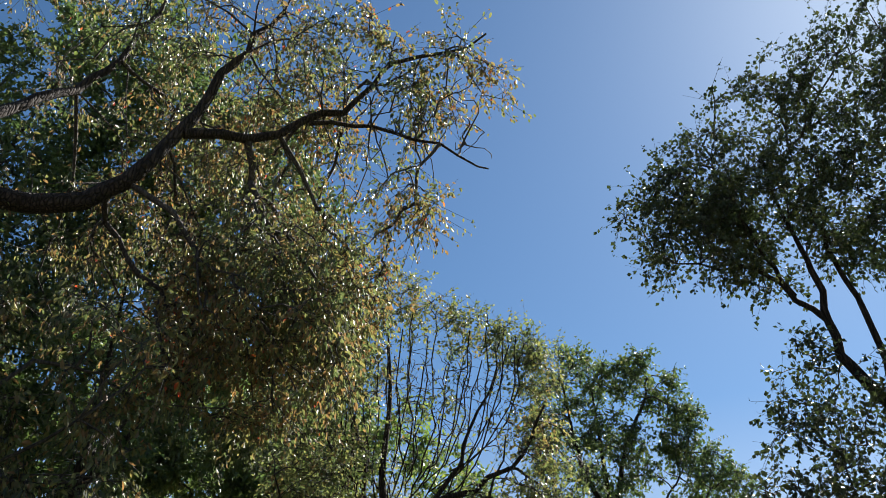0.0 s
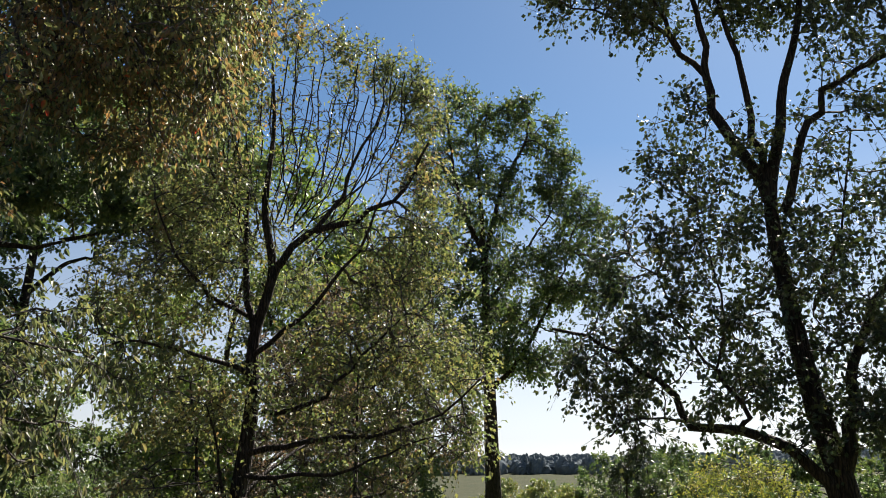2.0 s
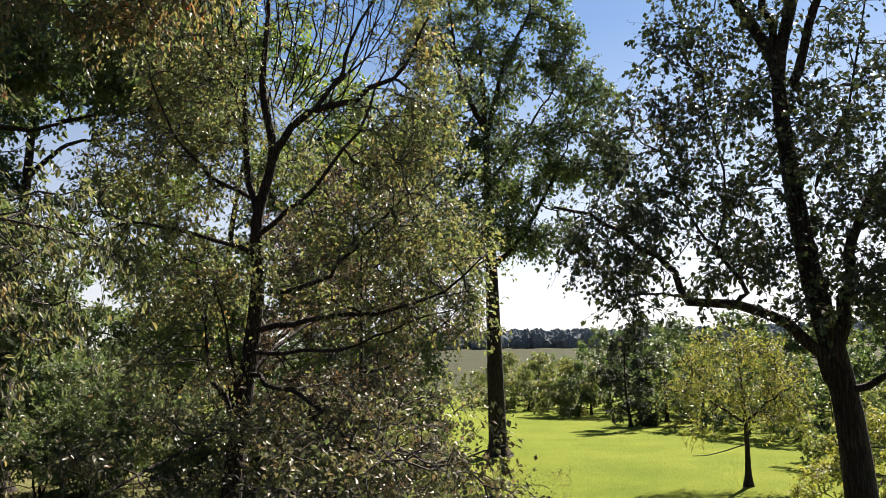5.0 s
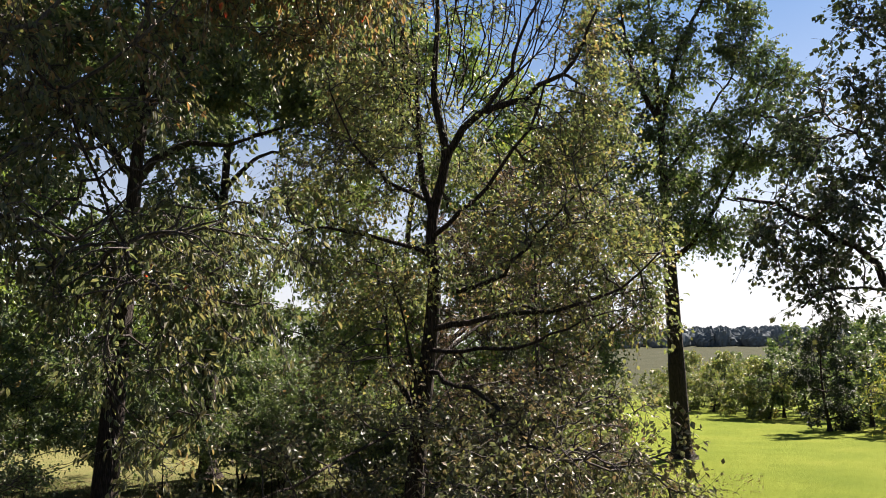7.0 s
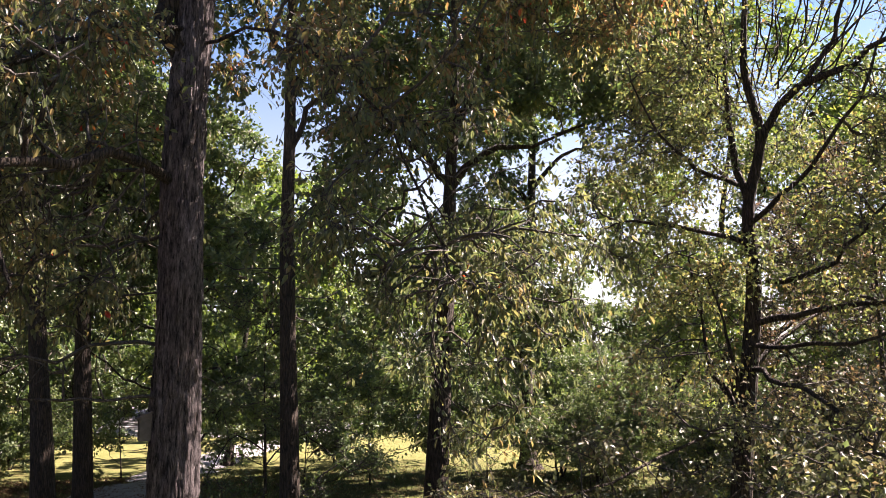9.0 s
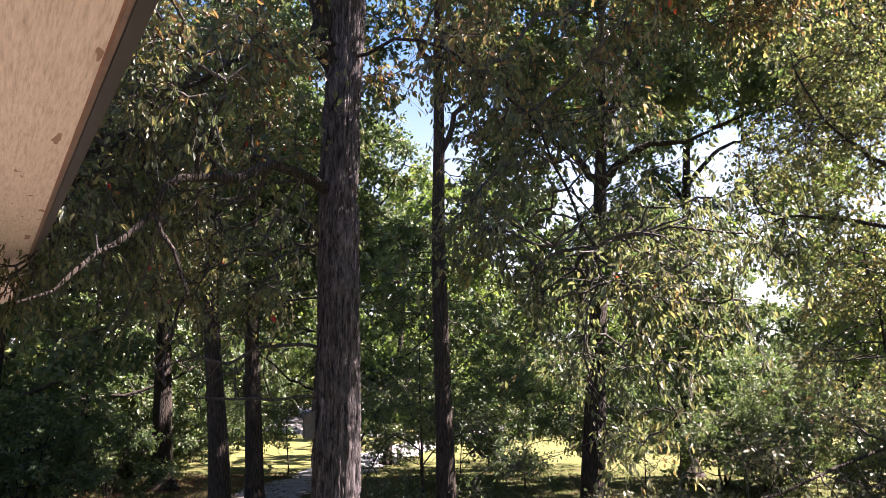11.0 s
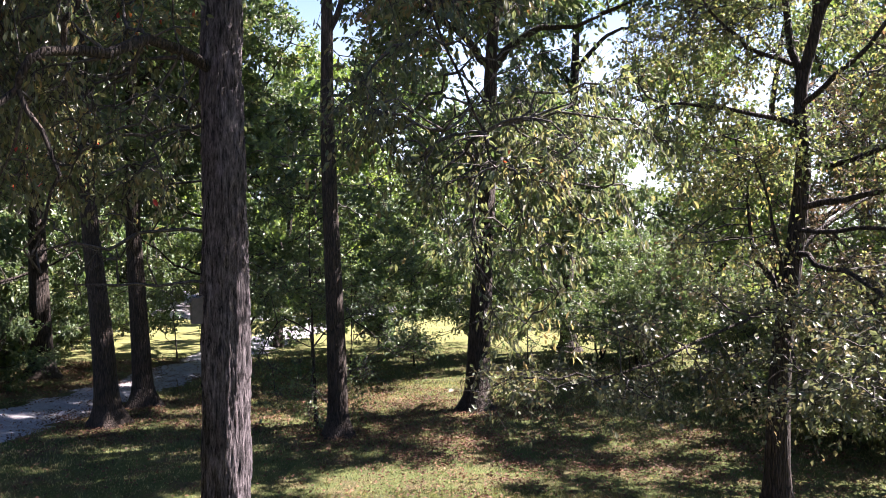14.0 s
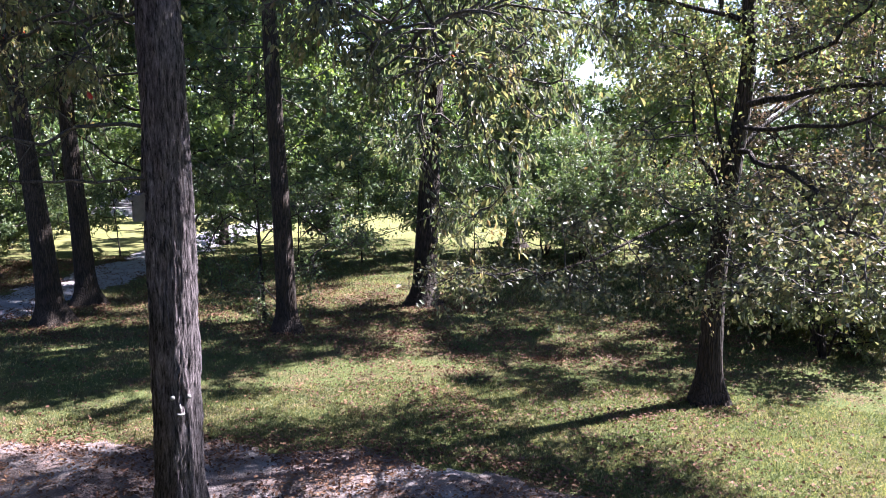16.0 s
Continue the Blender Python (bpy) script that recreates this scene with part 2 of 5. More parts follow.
def grass_material():
    m, nt, p, _ = material("grass")
    wide, patch, fine = spot(nt, 0.22, 4.0), spot(nt, 1.1, 5.0, 0.65), spot(nt, 42.0, 4.0, 0.7)
    col = ramp(nt, fine, [(0.25, (0.028, 0.040, 0.014)), (0.5, (0.062, 0.075, 0.027)), (0.75, (0.125, 0.128, 0.050))])
    dry = ramp(nt, patch, [(0.47, (0, 0, 0)), (0.66, (0.85, 0.85, 0.85))])
    col = mixed(nt, dry, col, ramp(nt, fine, [(0.3, (0.04, 0.027, 0.017)), (0.55, (0.095, 0.066, 0.04)), (0.75, (0.18, 0.135, 0.08))]))
    # the open field past the trees is mown and lush
    co = nt.nodes.new("ShaderNodeTexCoord").outputs["Object"]
    sep = nt.nodes.new("ShaderNodeSeparateXYZ")
    nt.links.new(co, sep.inputs[0])
    plan = nt.nodes.new("ShaderNodeMath")
    plan.operation = "MULTIPLY_ADD"
    plan.inputs[1].default_value = 1.9
    nt.links.new(sep.outputs[0], plan.inputs[0])
    nt.links.new(sep.outputs[1], plan.inputs[2])
    rng = nt.nodes.new("ShaderNodeMapRange")
    rng.inputs[1].default_value, rng.inputs[2].default_value = 24.0, 34.0
    nt.links.new(plan.outputs[0], rng.inputs[0])
    lush = ramp(nt, wide, [(0.3, (0.086, 0.120, 0.013)), (0.55, (0.112, 0.142, 0.017)), (0.75, (0.140, 0.156, 0.024))])
    lush = mixed(nt, 0.25, lush, ramp(nt, fine, [(0.3, (0.5, 0.5, 0.5)), (0.7, (1, 1, 1))]), "MULTIPLY")
    dist = nt.nodes.new("ShaderNodeVectorMath")
    dist.operation = "LENGTH"
    nt.links.new(co, dist.inputs[0])
    beyond = nt.nodes.new("ShaderNodeMapRange")
    beyond.inputs[1].default_value, beyond.inputs[2].default_value = 95.0, 130.0
    nt.links.new(dist.outputs["Value"], beyond.inputs[0])
    lush = mixed(nt, beyond.outputs[0], lush, ramp(nt, wide, [(0.3, (0.028, 0.034, 0.018)), (0.7, (0.045, 0.046, 0.028))]))
    meadow = nt.nodes.new("ShaderNodeMapRange")
    meadow.inputs[1].default_value, meadow.inputs[2].default_value = 33.0, 40.0
    nt.links.new(dist.outputs["Value"], meadow.inputs[0])
    col = mixed(nt, meadow.outputs[0], col, ramp(nt, patch, [(0.3, (0.095, 0.105, 0.036)), (0.7, (0.150, 0.138, 0.058))]))
    nt.links.new(mixed(nt, rng.outputs[0], col, lush), p.inputs["Base Color"])
    p.inputs["Roughness"].default_value = 0.95
    p.inputs["Specular IOR Level"].default_value = 0.03
    bumped(nt, p, fine, 0.9, 0.05)
    return m


def gravel_material(name, strewn, pale=1.0):
    m, nt, p, _ = material(name)
    vor = node(nt, "ShaderNodeTexVoronoi", Scale=38.0)
    nt.links.new(nt.nodes.new("ShaderNodeTexCoord").outputs["Object"], vor.inputs["Vector"])
    patch, rut = spot(nt, 0.9, 5.0, 0.65), spot(nt, 5.0, 4.0)
    stone = ramp(nt, vor.outputs["Distance"], [(0.0, (0.25, 0.243, 0.258)), (0.5, (0.18, 0.175, 0.185)), (0.9, (0.08, 0.077, 0.08))])
    col = mixed(nt, 0.5, stone, ramp(nt, rut, [(0.3, (0.085, 0.083, 0.087)), (0.7, (0.21, 0.206, 0.22))]))
    litter = ramp(nt, patch, [(0.70 - strewn, (0, 0, 0)), (0.92 - strewn, (0.92, 0.92, 0.92))])
    col = mixed(nt, litter, col, ramp(nt, spot(nt, 30.0, 3.0), [(0.35, (0.042, 0.029, 0.025)), (0.65, (0.125, 0.086, 0.073))]))
    nt.links.new(mixed(nt, 1.0, col, (pale, 0.97 * pale, 0.96 * pale), "MULTIPLY"), p.inputs["Base Color"])
    p.inputs["Roughness"].default_value = 0.92
    bumped(nt, p, vor.outputs["Distance"], 0.8, 0.02)
    return m


def plain(name, colour, rough=0.7, metal=0.0, grain=8.0, vary=0.25):
    m, nt, p, _ = material(name)
    n = spot(nt, grain, 5.0, 0.65)
    dark = tuple(c * (1 - vary) for c in colour)
    light = tuple(min(1, c * (1 + vary)) for c in colour)
    nt.links.new(ramp(nt, n, [(0.3, dark), (0.7, light)]), p.inputs["Base Color"])
    p.inputs["Roughness"].default_value, p.inputs["Metallic"].default_value = rough, metal
    bumped(nt, p, n, 0.25, 0.004)
    return m


def plywood_material():
    m, nt, p, _ = material("plywood")
    grain = spot(nt, 7.0, 6.0, 0.7, (1, 14, 1))
    knot = spot(nt, 5.0, 2.0, 0.4, (1, 2.6, 1))
    col = ramp(nt, grain, [(0.3, (0.30, 0.232, 0.19)), (0.5, (0.47, 0.385, 0.33)), (0.7, (0.58, 0.48, 0.415))])
    hole = ramp(nt, knot, [(0.69, (0, 0, 0)), (0.71, (1, 1, 1))])
    nt.links.new(mixed(nt, hole, col, (0.20, 0.12, 0.08)), p.inputs["Base Color"])
    p.inputs["Roughness"].default_value = 0.75
    bumped(nt, p, grain, 0.6, 0.006)
    return m


GRASS, GRAVEL, GRAVEL_STREWN, PLYWOOD = grass_material(), gravel_material("gravel", 0.03, 1.25), gravel_material("leaf_strewn_gravel", 0.40, 0.95), plywood_material()
BLADE = leaf_material("grass_blade", [(0.0, (0.040, 0.054, 0.023)), (0.45, (0.096, 0.106, 0.046)), (0.75, (0.185, 0.174, 0.082)), (1.0, (0.28, 0.228, 0.13))], 0.45, 0.6, (1.1, 1.2, 0.7), 0.3, single_share=0.85)
TRIM_BROWN = plain("brown_trim", (0.020, 0.017, 0.018), 0.45)
TRIM_WARM = plain("warm_brown_trim", (0.11, 0.068, 0.052), 0.6)
TRIM_RUST = plain("red_brown_trim", (0.16, 0.06, 0.03), 0.6)
SIDING = plain("grey_siding", (0.42, 0.40, 0.37), 0.7)
DECK = plain("deck_boards", (0.22, 0.19, 0.165), 0.8, 0, 12)
WEATHERED = plain("weathered_wood", (0.075, 0.066, 0.057), 0.85, 0, 20)
DARK_HOLE = plain("dark_inside", (0.02, 0.018, 0.015), 0.9)
STONE_CAST = plain("cast_stone", (0.15, 0.142, 0.138), 0.8, 0, 40)


# ---------------------------------------------------------------- mesh tools
def mesh_of(name, verts, faces, mat, smooth=True):
    """verts (n, 3) and faces: one array (m, 3 or 4), quickly."""
    verts, faces = np.asarray(verts, np.float32), np.asarray(faces, np.int32)
    me = bpy.data.meshes.new(name)
    k = faces.shape[1]
    me.vertices.add(len(verts))
    me.vertices.foreach_set("co", verts.ravel())
    me.loops.add(faces.size)
    me.loops.foreach_set("vertex_index", faces.ravel())
    me.polygons.add(len(faces))
    me.polygons.foreach_set("loop_start", np.arange(len(faces), dtype=np.int32) * k)
    me.polygons.foreach_set("loop_total", np.full(len(faces), k, np.int32))
    me.polygons.foreach_set("use_smooth", np.full(len(faces), smooth))
    me.materials.append(mat)
    me.update(calc_edges=True)
    return me


def part(name, data, mat, parent=None, label=""):
    """Links a bmesh or a mesh as one object under a thing or a part."""
    if isinstance(data, bmesh.types.BMesh):
        me = bpy.data.meshes.new(name)
        data.to_mesh(me)
        data.free()
        me.materials.append(mat)
    else:
        me = data
    ob = new(name, me)
    ob.parent = parent
    return tagged(ob, label) if label else ob


def box_bm(size, at=(0, 0, 0), bevel=0.0):
    bm = bmesh.new()
    bmesh.ops.create_cube(bm, size=1, matrix=Matrix.Translation(at) @ Matrix.Diagonal((*size, 1)))
    if bevel:
        bmesh.ops.bevel(bm, geom=bm.edges[:], offset=bevel, segments=2, affect="EDGES")
    return bm


def spline(points, step=0.3):
    """A smooth line through the points, sampled about every step metres."""
    p = np.array(points, float)
    q = np.vstack([2 * p[0] - p[1], p, 2 * p[-1] - p[-2]])
    out = []
    for i in range(1, len(q) - 2):
        n = max(2, int(np.linalg.norm(q[i + 1] - q[i]) / step))
        t = np.linspace(0, 1, n, endpoint=False)[:, None]
        a, b, c, d = q[i - 1], q[i], q[i + 1], q[i + 2]
        out.append(0.5 * (2 * b + (c - a) * t + (2 * a - 5 * b + 4 * c - d) * t * t + (3 * b - a - 3 * c + d) * t**3))
    return np.vstack([*out, p[-1:]])


def tube(line, radii, sides, bumps=0.0, seed=0):
    """Vertices and quads of a tapered round limb along a line; bumps: how uneven its skin is."""
    line, radii = np.asarray(line, float), np.asarray(radii, float)
    n = len(line)
    ahead = np.gradient(line, axis=0)
    ahead /= np.linalg.norm(ahead, axis=1, keepdims=True) + 1e-9
    ref = np.where(np.abs(ahead[:, 2:3]) > 0.8, [[1.0, 0, 0]], [[0, 0, 1.0]])
    u = np.cross(ahead, ref)
    u /= np.linalg.norm(u, axis=1, keepdims=True) + 1e-9
    for i in range(1, n):
        w = u[i - 1] - ahead[i] * (u[i - 1] @ ahead[i])
        u[i] = w / (np.linalg.norm(w) + 1e-9)
    v = np.cross(ahead, u)
    ang = np.linspace(0, 2 * np.pi, sides, endpoint=False)
    ring = np.cos(ang)[None, :, None] * u[:, None] + np.sin(ang)[None, :, None] * v[:, None]
    r = np.repeat(radii[:, None], sides, 1)
    if bumps:
        rng = np.random.default_rng(seed)
        for k in (2, 3, 5, 9):
            ph = rng.uniform(0, 6.28, 3)
            r *= 1 + bumps * 1.2 / k**0.6 * np.sin(k * ang[None] + ph[0] + 0.8 * np.sin(line[:, 2:3] * 1.3 + ph[1]))
    verts = (line[:, None] + ring * r[..., None]).reshape(-1, 3)
    i, j = np.meshgrid(np.arange(n - 1), np.arange(sides), indexing="ij")
    a, b = i * sides + j, i * sides + (j + 1) % sides
    return verts, np.stack([a, b, b + sides, a + sides], -1).reshape(-1, 4)


def joined(pieces):
    verts, faces, base = [], [], 0
    for v, f in pieces:
        verts.append(v)
        faces.append(f + base)
        base += len(v)
    return np.vstack(verts), np.vstack(faces)


def leaf_cards(at, ahead, normal, length, width, oval=False):
    """Folded leaves: one quad each, or two along the midrib for oval ones."""
    ahead = ahead / (np.linalg.norm(ahead, axis=1, keepdims=True) + 1e-9)
    side = np.cross(ahead, normal)
    side /= np.linalg.norm(side, axis=1, keepdims=True) + 1e-9
    up = np.cross(side, ahead)
    L, W = length[:, None], width[:, None]
    n = len(at)
    if not oval:
        v = np.stack([at, at + ahead * L * 0.5 + side * W * 0.5 + up * W * 0.18, at + ahead * L, at + ahead * L * 0.5 - side * W * 0.5 + up * W * 0.18], 1)
        return v.reshape(-1, 3), np.arange(4 * n).reshape(-1, 4)
    lift = up * W * 0.16
    v = np.stack([at, at + ahead * L * 0.3 + side * W * 0.46 + lift, at + ahead * L * 0.7 + side * W * 0.40 + lift, at + ahead * L - up * L * 0.10,
                  at + ahead * L * 0.7 - side * W * 0.40 + lift, at + ahead * L * 0.3 - side * W * 0.46 + lift], 1)
    i = np.arange(n)[:, None] * 6
    return v.reshape(-1, 3), np.stack([i + [0, 1, 2, 3], i + [0, 3, 4, 5]], 1).reshape(-1, 4)


def from_porch(bearing, height, far, level=EYE):
    """A place by its bearing (degrees to the right of +y), its height angle and its level distance from the porch."""
    b = radians(bearing)
    return np.array([math.sin(b) * far, math.cos(b) * far, level + math.tan(radians(height)) * far])


def grow(skeleton, targets, rng, thrift=0.5):
    """Joins every target to the limbs by the cheapest way: nodes, the parent of each, and the order in which they came."""
    nodes = [skeleton]
    depth = list(np.zeros(len(skeleton)))
    d = np.linalg.norm(targets[:, None] - skeleton[None], axis=2)
    best, near = d.min(1), d.argmin(1)
    cost = best.copy()
    parent, came, place = [], [], np.vstack([skeleton, np.zeros_like(targets)])
    left = np.ones(len(targets), bool)
    count = len(skeleton)
    for _ in range(len(targets)):
        k = np.where(left, cost, 1e9).argmin()
        left[k] = False
        place[count] = targets[k]
        came.append(k)
        parent.append(int(near[k]))
        depth.append(depth[near[k]] + best[k])
        dist = np.linalg.norm(targets - targets[k], axis=1)
        price = dist + thrift * depth[count]
        closer = price < cost
        cost, near, best = np.where(closer, price, cost), np.where(closer, count, near), np.where(closer, dist, best)
        count += 1
    return place, np.array(parent), np.array(came)


def in_clumps(clumps, n, rng, shell=0.55, tight=0.62):
    """n points in ellipsoids (place, level radius, upright radius), most of them near the skin."""
    size = np.array([(c[1] * c[1] * c[2]) ** 0.62 * (c[3] if len(c) > 3 else 1.0) for c in clumps])
    pick = rng.choice(len(clumps), n, p=size / size.sum())
    way = rng.normal(size=(n, 3))
    way /= np.linalg.norm(way, axis=1, keepdims=True)
    r = rng.uniform(0, 1, n) ** (1 / 3 * shell + 0.05)
    r *= rng.uniform(0.8, 1.12, n)
    rad = np.array([(c[1], c[1], c[2]) for c in clumps])[pick]
    mid = np.array([c[0] for c in clumps])[pick]
    at = mid + way * r[:, None] * rad
    # drawn together into sprays, with gaps between them
    seeds = at[rng.choice(n, max(1, n // 9), replace=False)]
    near = np.concatenate([np.linalg.norm(a[:, None] - seeds[None], axis=2).argmin(1) for a in np.array_split(at, max(1, n // 400))])
    return seeds[near] + (at - seeds[near]) * tight


def shaggy(v, line, sides, depth, rng):
    """Long loose bark plates: raised strips of uneven length, split by furrows."""
    n = len(line)
    z, a = np.meshgrid(line[:, 2], np.arange(sides) / sides, indexing="ij")
    out = np.zeros((n, sides))
    for cells, tall, weight in ((19, 0.42, 1.0), (41, 0.20, 0.7), (74, 0.09, 0.4)):
        rows = int((z.max() - z.min()) / tall) + 3
        grid, shift, bend = rng.uniform(0, 1, (rows, cells)), rng.uniform(0, 1, cells), rng.uniform(0, 6.28, 4)
        u = (a + 0.016 * np.sin(z * 2.1 + bend[0]) + 0.010 * np.sin(z * 6.3 + 7 * a + bend[1]) + 0.005 * np.sin(z * 17 + 23 * a + bend[2]) + 0.003 * np.sin(z * 41 + 50 * a + bend[3])) * cells
        iu = np.floor(u).astype(int) % cells
        w = (z - z.min()) / tall + shift[iu]
        level = grid[np.clip(w.astype(int), 0, rows - 1), iu]
        edge = np.abs(u - np.floor(u) - 0.5) * 2
        foot = np.clip((w % 1) / 0.12, 0, 1)
        out += weight * (level * 0.75 + 0.25 * (1 - w % 1)) * (1 - edge**5) * (0.45 + 0.55 * foot)
    ring = v.reshape(n, sides, 3)
    way = ring - line[:, None]
    r = np.linalg.norm(way, axis=2, keepdims=True)
    return (line[:, None] + way / r * (r + depth * (out[..., None] - 0.9))).reshape(-1, 3)


def build_tree(name, label, trunk, girth, limbs, clumps, leaf, twigs=500, leaves=12000, size=0.10, slim=0.55, bark=None, droop=0.5,
               oval=False, bare=0.0, seed=1, category="tree", sprig=0.55, group="", sides=14, twig_r=0.006, taper=1.0, shag=0.0, single=0, sprigs=True, bare_clumps=(), bare_twigs=0, lower=None):
    """One tree: trunk, main limbs, branches and leaves. trunk: points from the ground up; limbs: (points, radius at its foot)."""
    rng = np.random.default_rng(seed)
    bark = bark or BARK
    trunk = np.array(trunk, float)
    foot = trunk[0].copy()
    thing = new(name)
    thing.location = foot
    tagged(thing, label, category, group)
    line = spline(trunk, 0.045 if shag else 0.2)
    run = np.r_[0, np.cumsum(np.linalg.norm(np.diff(line, axis=0), axis=1))]
    rad = girth / 2 * (1 - 0.94 * (run / run[-1]) ** taper) * (1 + 0.75 * np.exp(-run / 0.25))
    line[0, 2] -= 0.25
    v, f = tube(line - foot, rad, sides, 0.05, seed)
    # roots spread unevenly at the foot
    ring = v.reshape(len(line), sides, 3)
    turn = np.linspace(0, 2 * np.pi, sides, endpoint=False)
    lobes = 0.5 + 0.5 * np.sin(4 * turn + seed) + 0.35 * np.sin(3 * turn + 2.1 * seed)
    swell = 0.55 * np.exp(-np.clip(run, 0, None) / 0.26)[:, None] * np.clip(lobes, 0, 1)[None]
    v = (ring + (ring - (line - foot)[:, None]) * swell[..., None]).reshape(-1, 3)
    if shag:
        v = shaggy(v, line - foot, sides, shag, rng)
    part("trunk", mesh_of("trunk", v, f, bark), bark, thing)
    skeleton, bulk = [line[len(line) // 4:]], [rad[len(line) // 4:]]
    for points, r0 in limbs:
        l = spline(points, 0.3)
        l[1:-1] += rng.normal(0, 0.035, (len(l) - 2, 3))
        r = np.linspace(r0, max(0.012, r0 * 0.22), len(l))
        v, f = tube(l - foot, r, 8, 0.06, seed)
        part("limb", mesh_of("limb", v, f, BARK), BARK, thing)
        skeleton.append(l)
        bulk.append(r)
    skeleton, bulk = np.vstack(skeleton), np.concatenate(bulk)
    targets = in_clumps(clumps, twigs, rng)
    leafy = len(targets)
    if bare_twigs:
        targets = np.vstack([targets, in_clumps(bare_clumps, bare_twigs, rng, 1.6, 1.0)])
    place, parent, came = grow(skeleton, targets, rng)
    base = len(skeleton)
    load = np.ones(len(place))
    for k in range(len(parent) - 1, -1, -1):
        load[base + k] += 0
        load[parent[k]] += load[base + k]
    pieces = []
    for k in range(len(parent)):
        a, b = place[parent[k]], place[base + k]
        gap = np.linalg.norm(b - a)
        mid = (a + b) / 2 + rng.normal(0, 0.07 * gap + 0.01, 3) + [0, 0, 0.05 * gap]
        r1 = twig_r * load[base + k] ** 0.40
        r0 = min(twig_r * min(load[parent[k]], load[base + k] + 6) ** 0.40, bulk[parent[k]] * 0.8 if parent[k] < base else 9)
        pieces.append(tube(np.array([a, mid, b]) - foot, [max(r0, r1), (r0 + r1) / 2, r1 * 0.8], 4 if r1 < 0.02 else 6))
    # sprigs that carry the leaves
    has_leaves = came < leafy
    per = max(3, int(leaves / leafy / 7))
    tips = np.repeat(place[base:][has_leaves], per, 0)
    away = np.repeat((place[base:] - place[parent])[has_leaves], per, 0)
    away /= np.linalg.norm(away, axis=1, keepdims=True) + 1e-9
    way = rng.normal(size=tips.shape) + away * 0.6
    way[:, 2] -= 0.25 * droop
    way /= np.linalg.norm(way, axis=1, keepdims=True)
    long = rng.uniform(0.4, 1.25, len(tips)) * sprig
    ends = tips + way * long[:, None] + np.c_[np.zeros((len(tips), 2)), -droop * 0.25 * long]
    for a, b in zip(tips, ends) if sprigs else ():
        pieces.append(tube(np.array([a, b]) - foot, [twig_r * 0.75, twig_r * 0.35], 3))
    v, f = joined(pieces)
    tagged(part("branching", mesh_of("branching", v, f, TWIG), TWIG, thing), kind="stuff")
    live = rng.uniform(size=len(tips)) >= bare
    each = max(1, int(leaves / max(1, live.sum())))
    s, e = np.repeat(tips[live], each, 0), np.repeat(ends[live], each, 0)
    t = rng.uniform(0.1, 1.05, len(s))[:, None]
    at = s + (e - s) * t + rng.normal(0, 0.03, s.shape)
    ahead = (e - s) / (np.linalg.norm(e - s, axis=1, keepdims=True) + 1e-9) * 0.6 + rng.normal(0, 0.5, s.shape)
    ahead[:, 2] -= droop * 1.3
    normal = np.repeat(rng.normal(size=(int(live.sum()), 3)), each, 0) * 0.6 + rng.normal(0, 0.38, s.shape) + [0, 0, 0.9]
    ln = rng.uniform(0.65, 1.3, len(s)) * size
    is_low = np.zeros(len(at), bool)
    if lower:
        # below this level: unturned leaves; on the lawn tree, sky sheen painted as colour
        is_low = at[:, 2] + rng.normal(0, 0.6, len(at)) < lower[1]
    if single:
        # the leaves that hang nearest to the porch are pieces of their own
        first = np.argsort(np.linalg.norm(at - [0, 0, EYE], axis=1))[:single]
        one = mesh_of("leaf", *leaf_cards(np.zeros((1, 3)), np.array([[0, 1.0, 0]]), np.array([[0, 0, 1.0]]), np.ones(1), np.full(1, slim), True), leaf, False)
        one_low = one.copy()
        if lower:
            one_low.materials[0] = lower[0]
        for k in first:
            y = Vector(ahead[k]).normalized()
            x = y.cross(Vector(normal[k])).normalized()
            piece = part("leaf", one_low if is_low[k] else one, leaf, thing)
            piece.matrix_local = Matrix.Translation(Vector(at[k] - foot)) @ Matrix((x, y, x.cross(y))).transposed().to_4x4() @ Matrix.Scale(ln[k], 4)
        rest = np.setdiff1d(np.arange(len(at)), first)
        at, ahead, normal, ln, is_low = at[rest], ahead[rest], normal[rest], ln[rest], is_low[rest]
    wide = ln * slim * rng.uniform(0.8, 1.2, len(at))
    for which, coat in ((~is_low, leaf), (is_low, lower[0] if lower else leaf)):
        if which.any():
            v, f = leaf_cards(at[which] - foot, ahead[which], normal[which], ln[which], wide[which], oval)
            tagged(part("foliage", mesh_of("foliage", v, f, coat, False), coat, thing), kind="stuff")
    return thing


def clump(bearing, height, far, wide, tall, weight=1.0):
    return (from_porch(bearing, height, far), wide, tall, weight)


P = from_porch


# ---------------------------------------------------------------- ground
def lie(x, y):
    """The level of the ground: a lawn with slight swells, a field that falls to the right, a far rise."""
    r = np.hypot(x, y)
    z = 0.10 * np.sin(x * 0.21 + 0.6) * np.sin(y * 0.17 + 1.1) * np.clip((r - 4) / 8, 0, 1)
    z = z + np.clip((r - 110) / 300, 0, 1) ** 1.3 * 13.0
    return z


